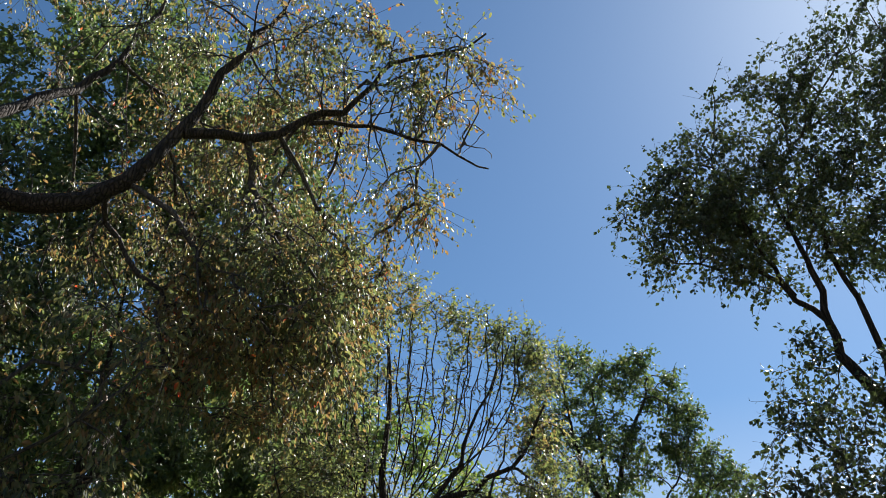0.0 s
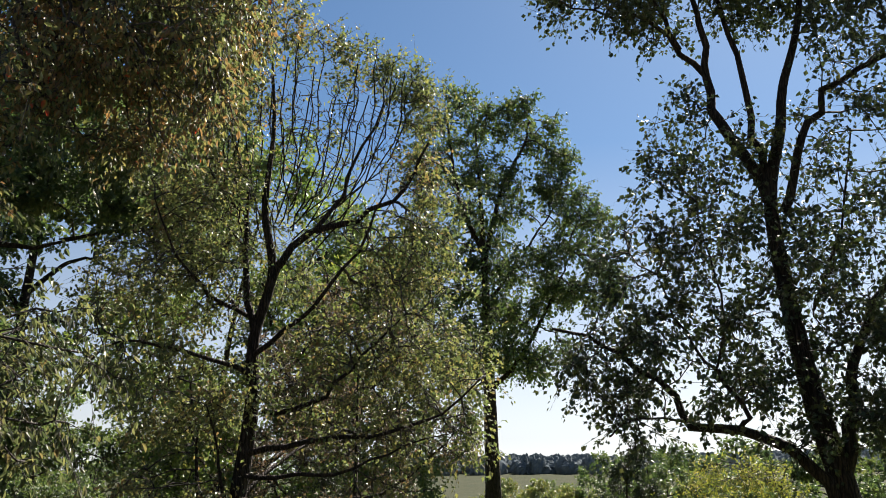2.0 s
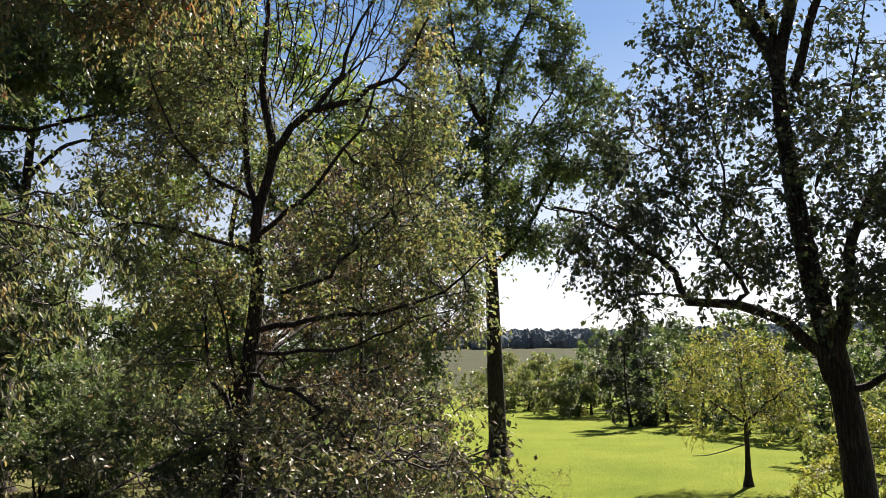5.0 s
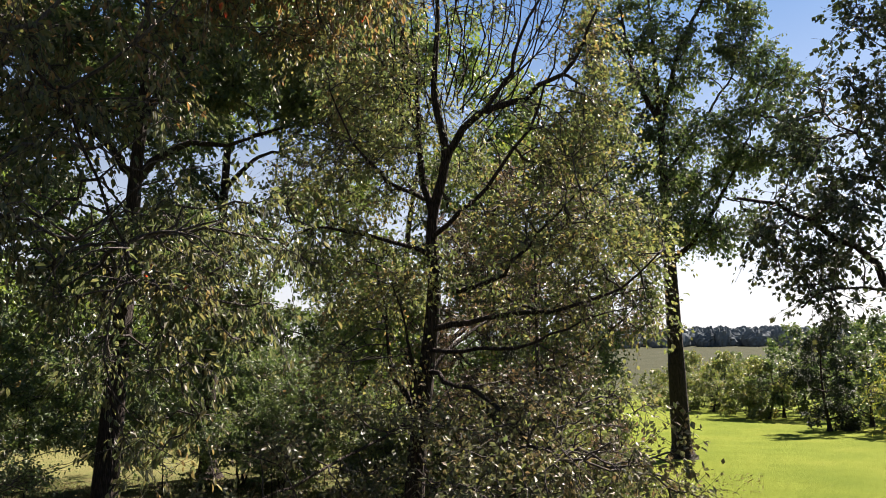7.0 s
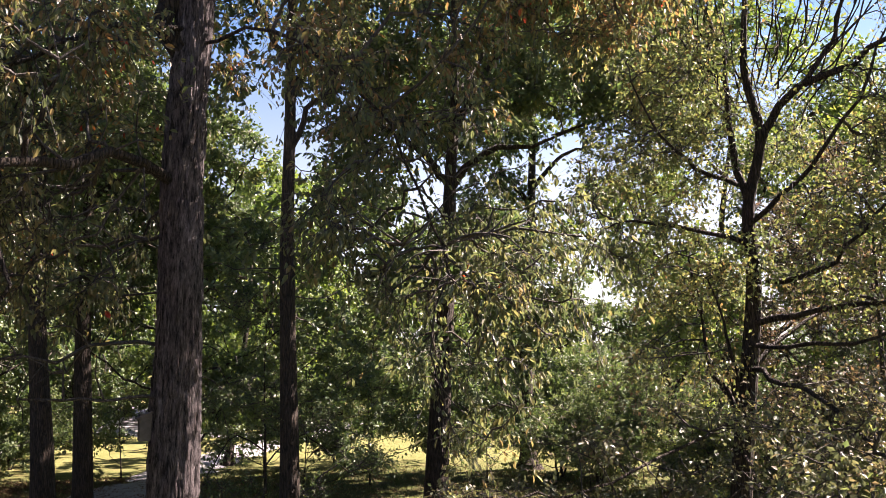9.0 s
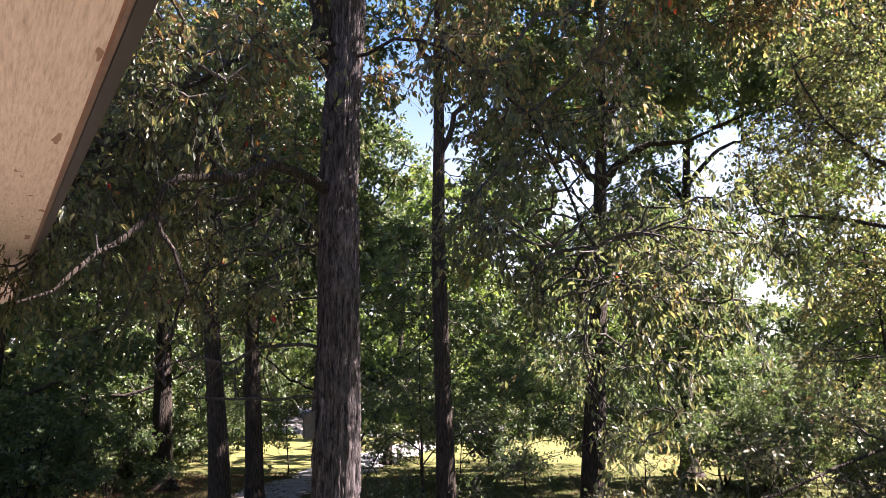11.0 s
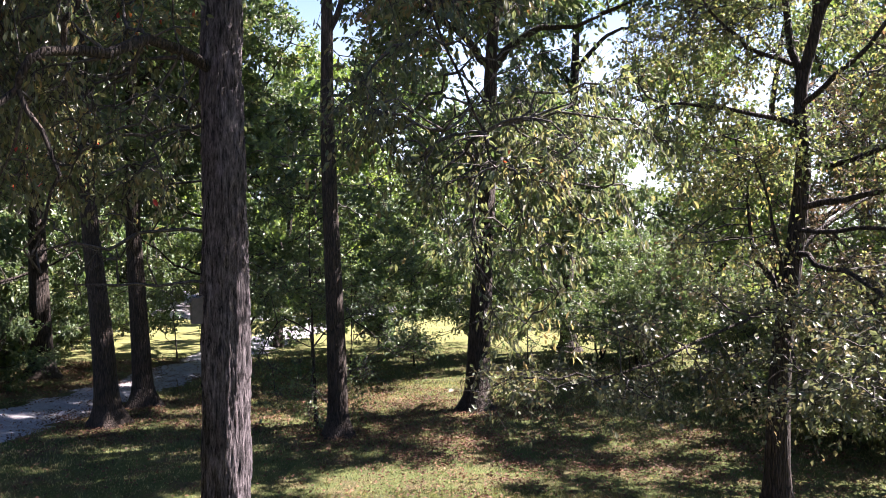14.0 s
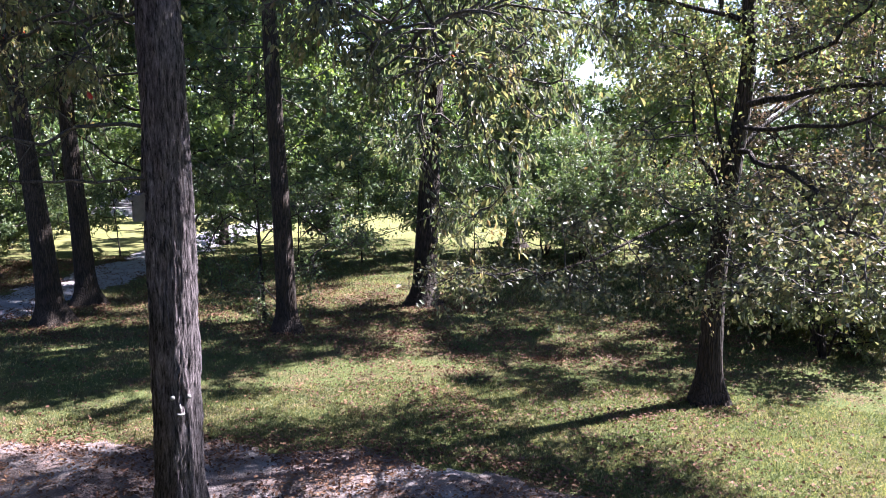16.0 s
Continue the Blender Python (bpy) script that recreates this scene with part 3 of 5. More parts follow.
def ground():
    rings = np.r_[0.0, np.geomspace(1.2, 3500, 130)]
    n = 192
    ang = np.linspace(0, 2 * np.pi, n, endpoint=False)
    x, y = rings[1:, None] * np.sin(ang), rings[1:, None] * np.cos(ang)
    v = np.vstack([[0, 0, float(lie(0.0, 0.0))], np.stack([x, y, lie(x, y)], -1).reshape(-1, 3)])
    i, j = np.meshgrid(np.arange(len(rings) - 2), np.arange(n), indexing="ij")
    a, b = 1 + i * n + j, 1 + i * n + (j + 1) % n
    f = np.stack([a, a + n, b + n, b], -1).reshape(-1, 4)
    first = np.arange(n)
    centre = np.stack([np.zeros(n, int), 1 + first, 1 + (first + 1) % n, np.zeros(n, int)], -1)
    bm = bmesh.new()
    me = mesh_of("ground", v, f[:, ::-1], GRASS)
    bm.from_mesh(me)
    bm.verts.ensure_lookup_table()
    for tri in centre[:, :3]:
        bm.faces.new([bm.verts[int(k)] for k in tri[::-1]])
    bmesh.ops.recalc_face_normals(bm, faces=bm.faces[:])
    bm.to_mesh(me)
    bm.free()
    tagged(new("ground", me), "lawn and mown field with fallen leaves, reaching the horizon", "ground", kind="structure")


def track(name, label, middle, widths, seed, mat):
    """A gravel way along a line, with uneven edges, slightly crowned over the lawn."""
    rng = np.random.default_rng(seed)
    line = spline(np.c_[np.array(middle, float), np.zeros(len(middle))], 0.25)[:, :2]
    w = np.interp(np.linspace(0, 1, len(line)), np.linspace(0, 1, len(widths)), widths)
    ahead = np.gradient(line, axis=0)
    ahead /= np.linalg.norm(ahead, axis=1, keepdims=True)
    side = np.c_[ahead[:, 1], -ahead[:, 0]]
    m = 25
    verts = []
    for s in np.linspace(-1, 1, m):
        p = line + side * (s * w / 2 * 1.3)[:, None]
        uneven = np.array([noise.noise(Vector((x * 0.9, y * 0.9, seed))) * 0.035 + noise.noise(Vector((x * 3.1, y * 3.1, seed))) * 0.018 for x, y in p])
        verts.append(np.c_[p, lie(p[:, 0], p[:, 1]) + 0.10 * (0.62 - s * s) + uneven * 1.5])
    v = np.stack(verts, 1).reshape(-1, 3)
    i, j = np.meshgrid(np.arange(len(line) - 1), np.arange(m - 1), indexing="ij")
    a = i * m + j
    f = np.stack([a, a + 1, a + m + 1, a + m], -1).reshape(-1, 4)
    tagged(new(name, mesh_of(name, v, f, mat)), label, "driveway", kind="structure")


DRIVE = [(-16.5, 0), (-19.6, 6), (-21.4, 9.5), (-22.85, 12.4), (-25, 16.3), (-26.9, 19.5), (-30, 24.8), (-34, 32.5), (-38.5, 42), (-40, 49), (-38, 56), (-28, 60)]
STRIP = [(-22, -1.5), (-15.5, 2.8), (-11.8, 5.2), (-9.8, 6.4), (-7.7, 7.5), (-4.9, 8.0), (-2.5, 8.0), (1, 7)]
ground()
track("driveway", "pale gravel driveway curving through the trees", DRIVE, [3.0, 2.8, 2.7, 2.7, 2.7, 2.6, 2.5, 2.7, 3.0, 3.2, 3.2, 3.0], 3, GRAVEL)
track("driveway_spur", "pale gravel turning place beside the driveway", [(-37, 38.5), (-41, 34), (-48, 33.5), (-60, 40.5), (-74, 49)], [3, 5, 6, 10, 14], 6, GRAVEL)
track("parking_area", "bare gravel strip strewn with brown leaves beside the house", STRIP, [3.0, 2.6, 2.4, 2.4, 2.5, 2.6, 2.4, 1.6], 4, GRAVEL_STREWN)

# ---------------------------------------------------------------- the trees
# tall shaggy trunk close to the porch
A0 = P(-52.4, 0, 9.0, 0)
LIMB_MAIN = [P(-52, 28, 9.0), P(-48, 31.0, 8.8), P(-44, 33, 8.6), P(-40, 33.6, 8.5), P(-37.2, 35.4, 8.4), P(-35, 37.5, 8.3), P(-32.6, 41.2, 8.3), P(-29.2, 46.8, 8.2), P(-26, 50, 8.2)]
build_tree("shade_tree", "tall shade tree with shaggy grey bark and yellowing leaves", [A0, P(-52.4, 0, 9.0), P(-52.6, 14, 9.0), P(-52.2, 24, 9.0), P(-51.5, 38, 9.0), P(-50, 52, 8.8)], 0.52,
    [([P(-52.5, 19, 9.0), P(-54.2, 22, 8.9), P(-55, 27, 8.8), P(-58, 36, 8.5), P(-62, 44, 8)], 0.13),
     (LIMB_MAIN, 0.16),
     ([P(-32.6, 40.5, 8.3), P(-27, 41.5, 8.4), P(-22.3, 43.1, 8.5), P(-17.5, 45.2, 8.5), P(-14.2, 48, 8.5), P(-9, 48.6, 8.5), P(-4.8, 49.8, 8.6)], 0.075),
     ([P(-22, 43, 8.5), P(-14, 43.2, 8.6), P(-8, 41.5, 8.7), P(-5, 40.6, 8.8)], 0.035),
     ([P(-52, 33, 9.0), P(-46, 38, 9.2), P(-40, 43, 9.5), P(-36, 50, 9.6)], 0.10),
     ([P(-52, 36, 9.0), P(-54, 42, 8), P(-60, 50, 6.5)], 0.10),
     ([P(-52.4, 21, 9.0), P(-47, 22, 8.4), P(-41, 19, 8.0), P(-37, 14, 7.9), P(-34.5, 8, 7.9)], 0.022),
     ([P(-52.4, 22, 9.0), P(-59, 21, 8.4), P(-65, 17, 8.0), P(-69, 12, 7.8)], 0.04),
     ([P(-52.8, 11.5, 9.0), P(-55.4, 13.2, 8.4), P(-60, 12.8, 7.7), P(-62.8, 12.8, 7.4), P(-64.5, 11.4, 7.3), P(-65.0, 9.8, 7.3), P(-67.2, 7.6, 7.2), P(-69.2, 5.8, 7.1), P(-73, 3.6, 7.0)], 0.062),
     ([P(-62.4, 12.8, 7.4), P(-62.0, 14.4, 7.3), P(-61.4, 16.2, 7.2), P(-60.8, 19, 7.2)], 0.03), ([P(-65.0, 9.8, 7.3), P(-63.4, 7.4, 7.2), P(-63.2, 4.4, 7.1), P(-63.6, 1.5, 7.1)], 0.022)],
    [clump(-44, 50, 9.6, 2.6, 1.6, 0.1), clump(-28, 47.5, 8.6, 2.0, 1.2, 0.5), clump(-36, 44, 10.5, 2.2, 1.6, 0.12), clump(-26, 38, 10.8, 2.0, 1.5, 0.36), clump(-50, 26, 9.2, 1.6, 1.4, 0.25), clump(-18, 46, 8.6, 1.6, 1.0, 0.4), clump(-9, 46, 8.6, 1.1, 0.8, 0.3), clump(-11, 38.5, 8.8, 0.75, 0.8, 0.4),
     clump(-30, 35, 10.4, 2.0, 1.4, 0.3), clump(-42, 30, 10.4, 2.2, 1.8, 0.15), clump(-24, 28, 9.2, 1.35, 1.35, 0.9), clump(-68, 21, 8.2, 1.8, 1.4, 0.58), clump(-63, 16, 8.2, 1.4, 1.0, 0.52), clump(-72, 13, 8.2, 1.3, 1.1, 0.34),
     clump(-38, 22, 8.4, 1.6, 1.2, 0.6), clump(-36, 11, 7.8, 1.2, 1.25, 0.36), clump(-33, 1, 8.2, 0.95, 1.0, 0.42), clump(-41.5, 10, 7.6, 0.5, 0.8, 0.25), clump(-24, 31, 9.4, 1.5, 1.3, 0.9), clump(-19, 32, 10, 1.05, 1.1, 0.9), clump(-60, 7, 9.6, 1.4, 0.8, 0.42), clump(-71, 8, 9, 1.3, 1.2, 0.48), clump(-28, 8, 8.2, 0.9, 0.9, 0.3)],
    LEAF_TUPELO, 2200, 65000, 0.080, 0.48, BARK_SHAG, 0.7, True, 0.08, 11, sides=170, taper=2.0, shag=0.030, single=300,
    bare_clumps=[clump(-66, 13, 8.6, 1.6, 1.0), clump(-60, 9, 9.2, 1.4, 0.7), clump(-72, 8, 8.6, 1.2, 0.8), clump(-62, 0, 8.8, 0.9, 0.7, 0.6), clump(-36, 8, 8, 1.0, 1.0, 0.7), clump(-12, 44, 8.6, 1.4, 0.8)], bare_twigs=600, lower=(LEAF_TUPELO_GREEN, 7.0))
# leaning spreading tree in the middle of the lawn
C0 = (-3.8, 14.0, 0.0)


def upright_twigs():
    """Fine bare shoots that leave the upper limbs outwards and bend straight up into the rounded top."""
    rng = np.random.default_rng(23)
    shoots = []
    for k in range(26):
        b = -17.5 + 15.3 * (k + rng.uniform(0, 1)) / 26
        foot = -12.8 + (b + 12.8) * rng.uniform(0.22, 0.6)
        low = 15.0 + 0.42 * abs(foot + 12.6) + rng.uniform(0, 4.0)
        top = 31.4 - 0.16 * abs(b + 12.0) ** 1.25 + rng.uniform(-4.5, 0.2)
        far = 14.8 + rng.uniform(-1.2, 1.2)
        way = [(0, 0), (0.42, 0.16), (0.70, 0.40), (0.86, 0.68), (1, 1)]
        shoots.append(([P(foot + (b - foot) * u + (rng.normal(0, 0.22) if 0 < v < 1 else 0), low + (top - low) * v, 14.8 + (far - 14.8) * v) for u, v in way], 0.008 + 0.008 * rng.uniform()))
    return shoots


build_tree("lawn_tree", "spreading tree with a leaning dark trunk and bare upper twigs", [C0, P(-14.9, -8.2, 14.5), P(-14.2, -1.8, 14.6), P(-13.5, 5.1, 14.7), P(-13.6, 10, 14.8), P(-12.6, 14.6, 14.8), P(-13.4, 19, 14.8), P(-13.1, 24.5, 14.9), P(-13.6, 30, 14.9)], 0.41,
    [([P(-12.7, 5.2, 14.7), P(-10.8, 5.5, 14.4), P(-8.6, 6.1, 14), P(-6, 9, 13.6), P(-3, 12, 13.4)], 0.05),
     ([P(-13.6, 2.4, 14.6), P(-10, 3.2, 14.2), P(-7, 3.4, 14.0), P(-3.5, 4.0, 13.8), P(-0.7, 5.2, 13.6), P(2.2, 7.4, 13.5)], 0.058),
     ([P(-13.9, 1, 14.6), P(-9, 1.0, 13.8), P(-5.4, 1.8, 13.3), P(-1.6, 3.4, 13.0)], 0.04),
     ([P(-12.6, 14.2, 14.8), P(-12.1, 15.5, 14.8), P(-10, 17.5, 14.7), P(-7.7, 18.2, 14.6), P(-5.4, 19.2, 14.5), P(-3.0, 20.9, 14.4), P(-1.4, 24, 14.4)], 0.085),
     ([P(-9.7, 17.7, 14.7), P(-7.8, 20.4, 14.8), P(-6.9, 22.7, 14.9), P(-5.2, 25.9, 15), P(-4.5, 28.6, 15)], 0.045),
     ([P(-13.6, 10.6, 14.8), P(-14.5, 13.8, 15), P(-14.6, 18.2, 15.2), P(-14.7, 20.7, 15.2), P(-16.0, 23.7, 15.2), P(-16.4, 28, 15.2)], 0.07),
     ([P(-14.2, 11.6, 14.8), P(-15.8, 12.4, 14.5), P(-17.4, 13.6, 14.3), P(-19, 15.4, 14.2), P(-21, 19, 14)], 0.045),
     ([P(-14.7, 18.5, 15.2), P(-16.0, 19.6, 15), P(-17.5, 22.0, 15), P(-18.0, 25.5, 15)], 0.035),
     ([P(-13.5, 9.0, 14.7), P(-11.3, 10.7, 14.2), P(-9.5, 12.4, 13.9), P(-7.6, 15.0, 13.7), P(-5.7, 17.9, 13.6), P(-4.4, 22, 13.6)], 0.05),
     ([P(-13.5, 7.5, 14.7), P(-17, 8.8, 14.6), P(-21.8, 9.4, 14.5), P(-24, 8, 14.3)], 0.045),
     ([P(-14.0, -1, 14.6), P(-12, 1.5, 15.2), P(-9, 3.5, 16), P(-7, 5, 16.5)], 0.05),
     ([P(-14.0, -0.5, 14.6), P(-10, -2.5, 13), P(-7, -5.5, 11.2), P(-4, -6.5, 9.8)], 0.045),
     ([P(-14.7, -5.2, 14.5), P(-15.6, -2.0, 14.7), P(-16.6, 0.0, 14.8), P(-16.9, 2.8, 15), P(-17.6, 7, 15)], 0.05),
     ([P(-14.8, -3.8, 14.5), P(-15.1, 0.6, 14.3), P(-15.5, 2.7, 14.2), P(-16.4, 5.4, 14)], 0.04),
     ([P(-14.8, -4, 14.5), P(-19, -6, 13.2), P(-25, -8.6, 12), P(-31, -9.2, 11.3), P(-35.5, -10.2, 11)], 0.028),
     ([P(-14.7, -6, 14.5), P(-13, -8.6, 12.5), P(-10, -8.8, 10.8), P(-6, -8.2, 10)], 0.028),
     *upright_twigs()],
    [clump(-14.2, 30.6, 14.9, 0.55, 0.5, 0.9), clump(-12.6, 31.6, 14.9, 0.6, 0.45, 0.9), clump(-10.0, 30.4, 14.9, 0.6, 0.45, 0.8), clump(-7.8, 29.0, 15, 0.5, 0.4, 0.6), clump(-5.6, 29.2, 15, 0.6, 0.45, 1.0), clump(-3.5, 28.4, 15, 0.6, 0.5, 1.0), clump(-2.2, 26.6, 15, 0.6, 0.7, 1.0), clump(-2.6, 23.5, 15, 0.6, 0.9, 0.6),
     clump(-16, 27, 15, 0.9, 1.0, 1.0), clump(-19, 22, 15, 1.2, 1.5, 1.1), clump(-17, 18, 15, 1.3, 1.2, 0.9), clump(-10, 26, 14.8, 1.4, 1.0, 0.12), clump(-9, 21, 15, 1.6, 1.2, 0.12), clump(-15, 15, 15.6, 1.7, 1.4, 0.6), clump(-21, 12, 14.8, 1.3, 1.4, 0.9), clump(-1.5, 19.5, 14.8, 0.9, 1.3, 0.8), clump(-3.6, 16, 14.6, 1.2, 1.0, 0.8),
     clump(-8, 12, 15.4, 1.7, 1.1, 0.25), clump(-3, 10.5, 14.6, 1.5, 1.2, 0.7), clump(-17.5, 6, 15.2, 1.5, 0.9, 1.2), clump(-6.5, 4.5, 14.6, 1.5, 0.9, 0.25),
     clump(-18.5, -1, 14.8, 1.2, 0.9, 0.75), clump(-7, -2, 13.6, 1.4, 0.5, 0.3), clump(-1.5, 3, 13.8, 1.2, 0.8, 0.6), clump(-5.5, 8, 14.0, 1.5, 1.2, 0.25), clump(-0.5, 7.5, 14.6, 1.2, 1.1, 0.7), clump(-9.5, 6.5, 14.2, 1.3, 0.9, 0.2), clump(-15, -3.5, 14.2, 1.2, 0.5, 0.3), clump(-11.5, -5.5, 13.2, 1.2, 0.45, 0.35), clump(-13, -9.5, 11.4, 1.0, 0.22, 0.4), clump(-8, -8.6, 10.2, 1.2, 0.26, 0.5), clump(-3, -6.5, 10.0, 1.2, 0.34, 0.55), clump(-9, -4.2, 11.0, 1.2, 0.25, 0.5), clump(-16, -10.5, 13.0, 1.0, 0.2, 0.4), clump(2.6, -8.5, 11.4, 0.7, 0.4, 0.5), clump(-4, -2.5, 11.6, 1.1, 0.35, 0.4),
     clump(-34, -10, 11.0, 0.8, 0.2, 0.45), clump(-29, -9.4, 11.4, 1.0, 0.22, 0.6), clump(-24, -9.8, 12.0, 1.0, 0.22, 0.6), clump(-20, -7.5, 12.8, 1.0, 0.25, 0.5), clump(-24, -5.5, 12.6, 0.9, 0.2, 0.35), clump(-20, 14, 17.6, 1.3, 1.1, 0.4)],
    LEAF_TURNING, 2900, 62000, 0.082, 0.62, None, 0.3, False, 0.10, 21, twig_r=0.005, single=300,
    bare_clumps=[clump(-9, 24, 14.8, 1.5, 1.3), clump(-6, 25, 14.9, 1.0, 0.9), clump(-12.5, 26, 14.9, 1.0, 1.2), clump(-11, 20, 14.8, 1.0, 0.8, 0.6), clump(-4.5, 21.5, 14.6, 0.8, 0.9, 0.6), clump(-5, 14, 14.2, 1.4, 1.4, 0.7), clump(-7, 9, 14.2, 1.6, 1.0, 0.6), clump(-4, -6, 10.2, 1.3, 0.4, 0.9), clump(-8, -8.4, 10.4, 1.2, 0.3, 0.7), clump(-4, -2.5, 11.8, 1.1, 0.4, 0.6)], bare_twigs=860, lower=(LEAF_SKY_GREYED, 4.1))
# slim tall tree before the field
build_tree("tall_tree", "tall slim tree with a straight dark trunk at the field", [(2.2, 40.3, 0), P(2.9, 6.3, 40.3), P(2.8, 12, 40.3), P(2.6, 18, 40.3), P(2.2, 25, 40.3)], 0.92,
    [([P(2.7, 15.5, 40.3), P(4.2, 20.9, 40.3), P(6, 24, 40.5), P(6.3, 27, 40.5)], 0.15), ([P(2.7, 16, 40.3), P(0.8, 20.6, 40), P(0.0, 26, 40)], 0.15), ([P(2.8, 12.5, 40.3), P(5.5, 16, 40), P(8.5, 20, 40)], 0.11),
     ([P(2.9, 6.6, 40.3), P(4.8, 8.5, 40), P(7.5, 13, 39.5), P(9, 16, 39)], 0.14), ([P(2.9, 7, 40.3), P(1, 8.4, 40), P(-2, 11, 40)], 0.11)],
    [clump(1.2, 25.5, 40, 1.9, 1.9), clump(6, 25, 40.5, 1.8, 1.8), clump(8, 21.5, 40, 1.6, 1.8, 0.9), clump(-1, 22, 40, 1.6, 2.2), clump(3.2, 20, 40, 2.2, 2.5), clump(9.5, 18, 39.5, 2.0, 1.7), clump(-1, 15.5, 40, 2.4, 2.6), clump(5, 14, 40, 3, 2.4),
     clump(10, 14, 39, 2.2, 1.6, 0.9), clump(2, 9.5, 40, 3.4, 1.8, 0.9), clump(7, 8.5, 39.5, 2, 1.3, 0.6)],
    LEAF_OAK, 1600, 62000, 0.17, 0.66, None, 0.4, False, 0.0, 31, twig_r=0.013, sprig=0.8)
# big tree by the field with a bowed low limb
build_tree("field_oak", "large dark tree with a forked trunk and a bowed low limb", [P(26.2, 0, 13.50, 0), P(25.7, -6, 13.50), P(25.0, 0, 13.50), P(23.9, 5.7, 13.50), P(23.1, 13, 13.50), P(22.9, 18.6, 13.50), P(24.1, 22.9, 13.50), P(24.6, 25.5, 13.50), P(26.2, 29.5, 13.4), P(28, 37, 13.20)], 0.58,
    [([P(25.4, -2.5, 13.50), P(23.4, 1.2, 13.35), P(21.4, 2.8, 13.25), P(19.3, 3.6, 13.20), P(16.2, 4.0, 13.05), P(15.5, 6, 13.05), P(12.1, 8.8, 12.98), P(9.9, 10.2, 12.98), P(7.4, 10.8, 12.98)], 0.104),
     ([P(19.3, 3.7, 13.20), P(20.0, 4.6, 13.20), P(18.9, 6.3, 13.20), P(18.2, 7.5, 13.15), P(16.9, 9.1, 13.1), P(15.9, 11.3, 13.1), P(14.9, 14.2, 13.0)], 0.042),
     ([P(18.2, 7.5, 13.15), P(19.0, 10.8, 13.3), P(18.8, 13.9, 13.4), P(18.0, 18, 13.5)], 0.022),
     ([P(16.2, 4.2, 13.05), P(14.6, 4.6, 12.7), P(12.6, 4.4, 12.4), P(11, 3.4, 12.2)], 0.018),
     ([P(22.8, 18.4, 13.50), P(21.8, 21.5, 13.50), P(19.7, 24.8, 13.50), P(19.6, 26.9, 13.50), P(19.4, 30.2, 13.50), P(18.4, 36, 13.50)], 0.105),
     ([P(19.6, 27.0, 13.50), P(17.9, 29, 13.50), P(16.1, 31, 13.50), P(13.4, 31.8, 13.50), P(10, 32.6, 13.50)], 0.056),
     ([P(17.9, 29, 13.50), P(15.5, 34, 13.4), P(14, 40, 13.4)], 0.045),
     ([P(22.9, 19.4, 13.55), P(22.2, 22.6, 13.6), P(22.3, 25.3, 13.7), P(21.7, 28.1, 13.7), P(20.9, 31.7, 13.7), P(20.5, 38, 13.6)], 0.072),
     ([P(23.6, 17.5, 13.50), P(24.3, 19.6, 13.45), P(25.5, 22.4, 13.4), P(26.8, 23.5, 13.4), P(27.3, 24.7, 13.4), P(29.4, 25.6, 13.5), P(31.2, 26.3, 13.6), P(35, 30, 13.9)], 0.080),
     ([P(24.6, 11.0, 13.50), P(26.4, 14.9, 13.7), P(27.3, 17.1, 13.8), P(28.4, 22, 14)], 0.025),
     ([P(25.2, 1, 13.50), P(26.9, 8.4, 13.65), P(29, 12.2, 13.80), P(33, 16, 13.95)], 0.112),
     ([P(25.3, -2, 13.50), P(28, -1, 13.20), P(31, 1.5, 12.90)], 0.064)],
    [clump(27, 42, 13.35, 1.40, 1.25), clump(20, 41, 13.50, 1.33, 1.17), clump(14, 38, 13.50, 1.25, 1.09), clump(9.5, 36, 13.50, 0.86, 1.01), clump(12, 32.5, 13.50, 1.17, 0.70), clump(19, 34, 13.50, 1.56, 1.40), clump(26, 34, 13.50, 1.72, 1.40), clump(33, 38, 13.12, 1.72, 1.72), clump(33, 28, 13.50, 1.72, 1.40),
     clump(29, 22, 13.50, 1.17, 1.01, 0.4), clump(18, 24, 13.35, 0.94, 0.70, 0.45), clump(16, 18.5, 13.20, 0.94, 1.09, 0.8), clump(20, 14, 13.20, 1.17, 1.17, 0.7), clump(14, 14, 13.05, 1.01, 1.01, 0.6), clump(17, 8.5, 13.05, 1.25, 0.94, 0.6), clump(11, 8, 12.98, 1.01, 0.70, 0.5),
     clump(30, 13, 13.80, 1.72, 1.56, 0.7), clump(27, 6, 13.65, 1.09, 1.09, 0.7), clump(33, 4, 13.20, 1.56, 1.25), clump(23, 5, 13.20, 1.01, 0.78, 0.6), clump(26, 13, 13.95, 1.40, 1.40, 0.6), clump(19, 20, 13.50, 1.09, 1.01, 0.7), clump(25, 19, 14.10, 1.25, 1.09, 0.4), clump(30, 32, 13.50, 1.56, 1.56, 0.8), clump(12, 11, 13.05, 0.86, 0.78, 0.7), clump(20, 9, 13.35, 1.09, 0.94, 0.7), clump(36, 22, 13.50, 1.72, 1.87), clump(16, 35, 13.50, 1.25, 1.01), clump(11.5, 4.2, 12.3, 0.8, 0.4, 0.4), clump(13.5, 6.6, 12.8, 1.0, 0.5, 0.5), clump(15, 3.4, 12.8, 0.6, 0.3, 0.3)],
    LEAF_DARK, 2600, 76000, 0.088, 0.78, None, 0.35, False, 0.08, 41, taper=0.78)
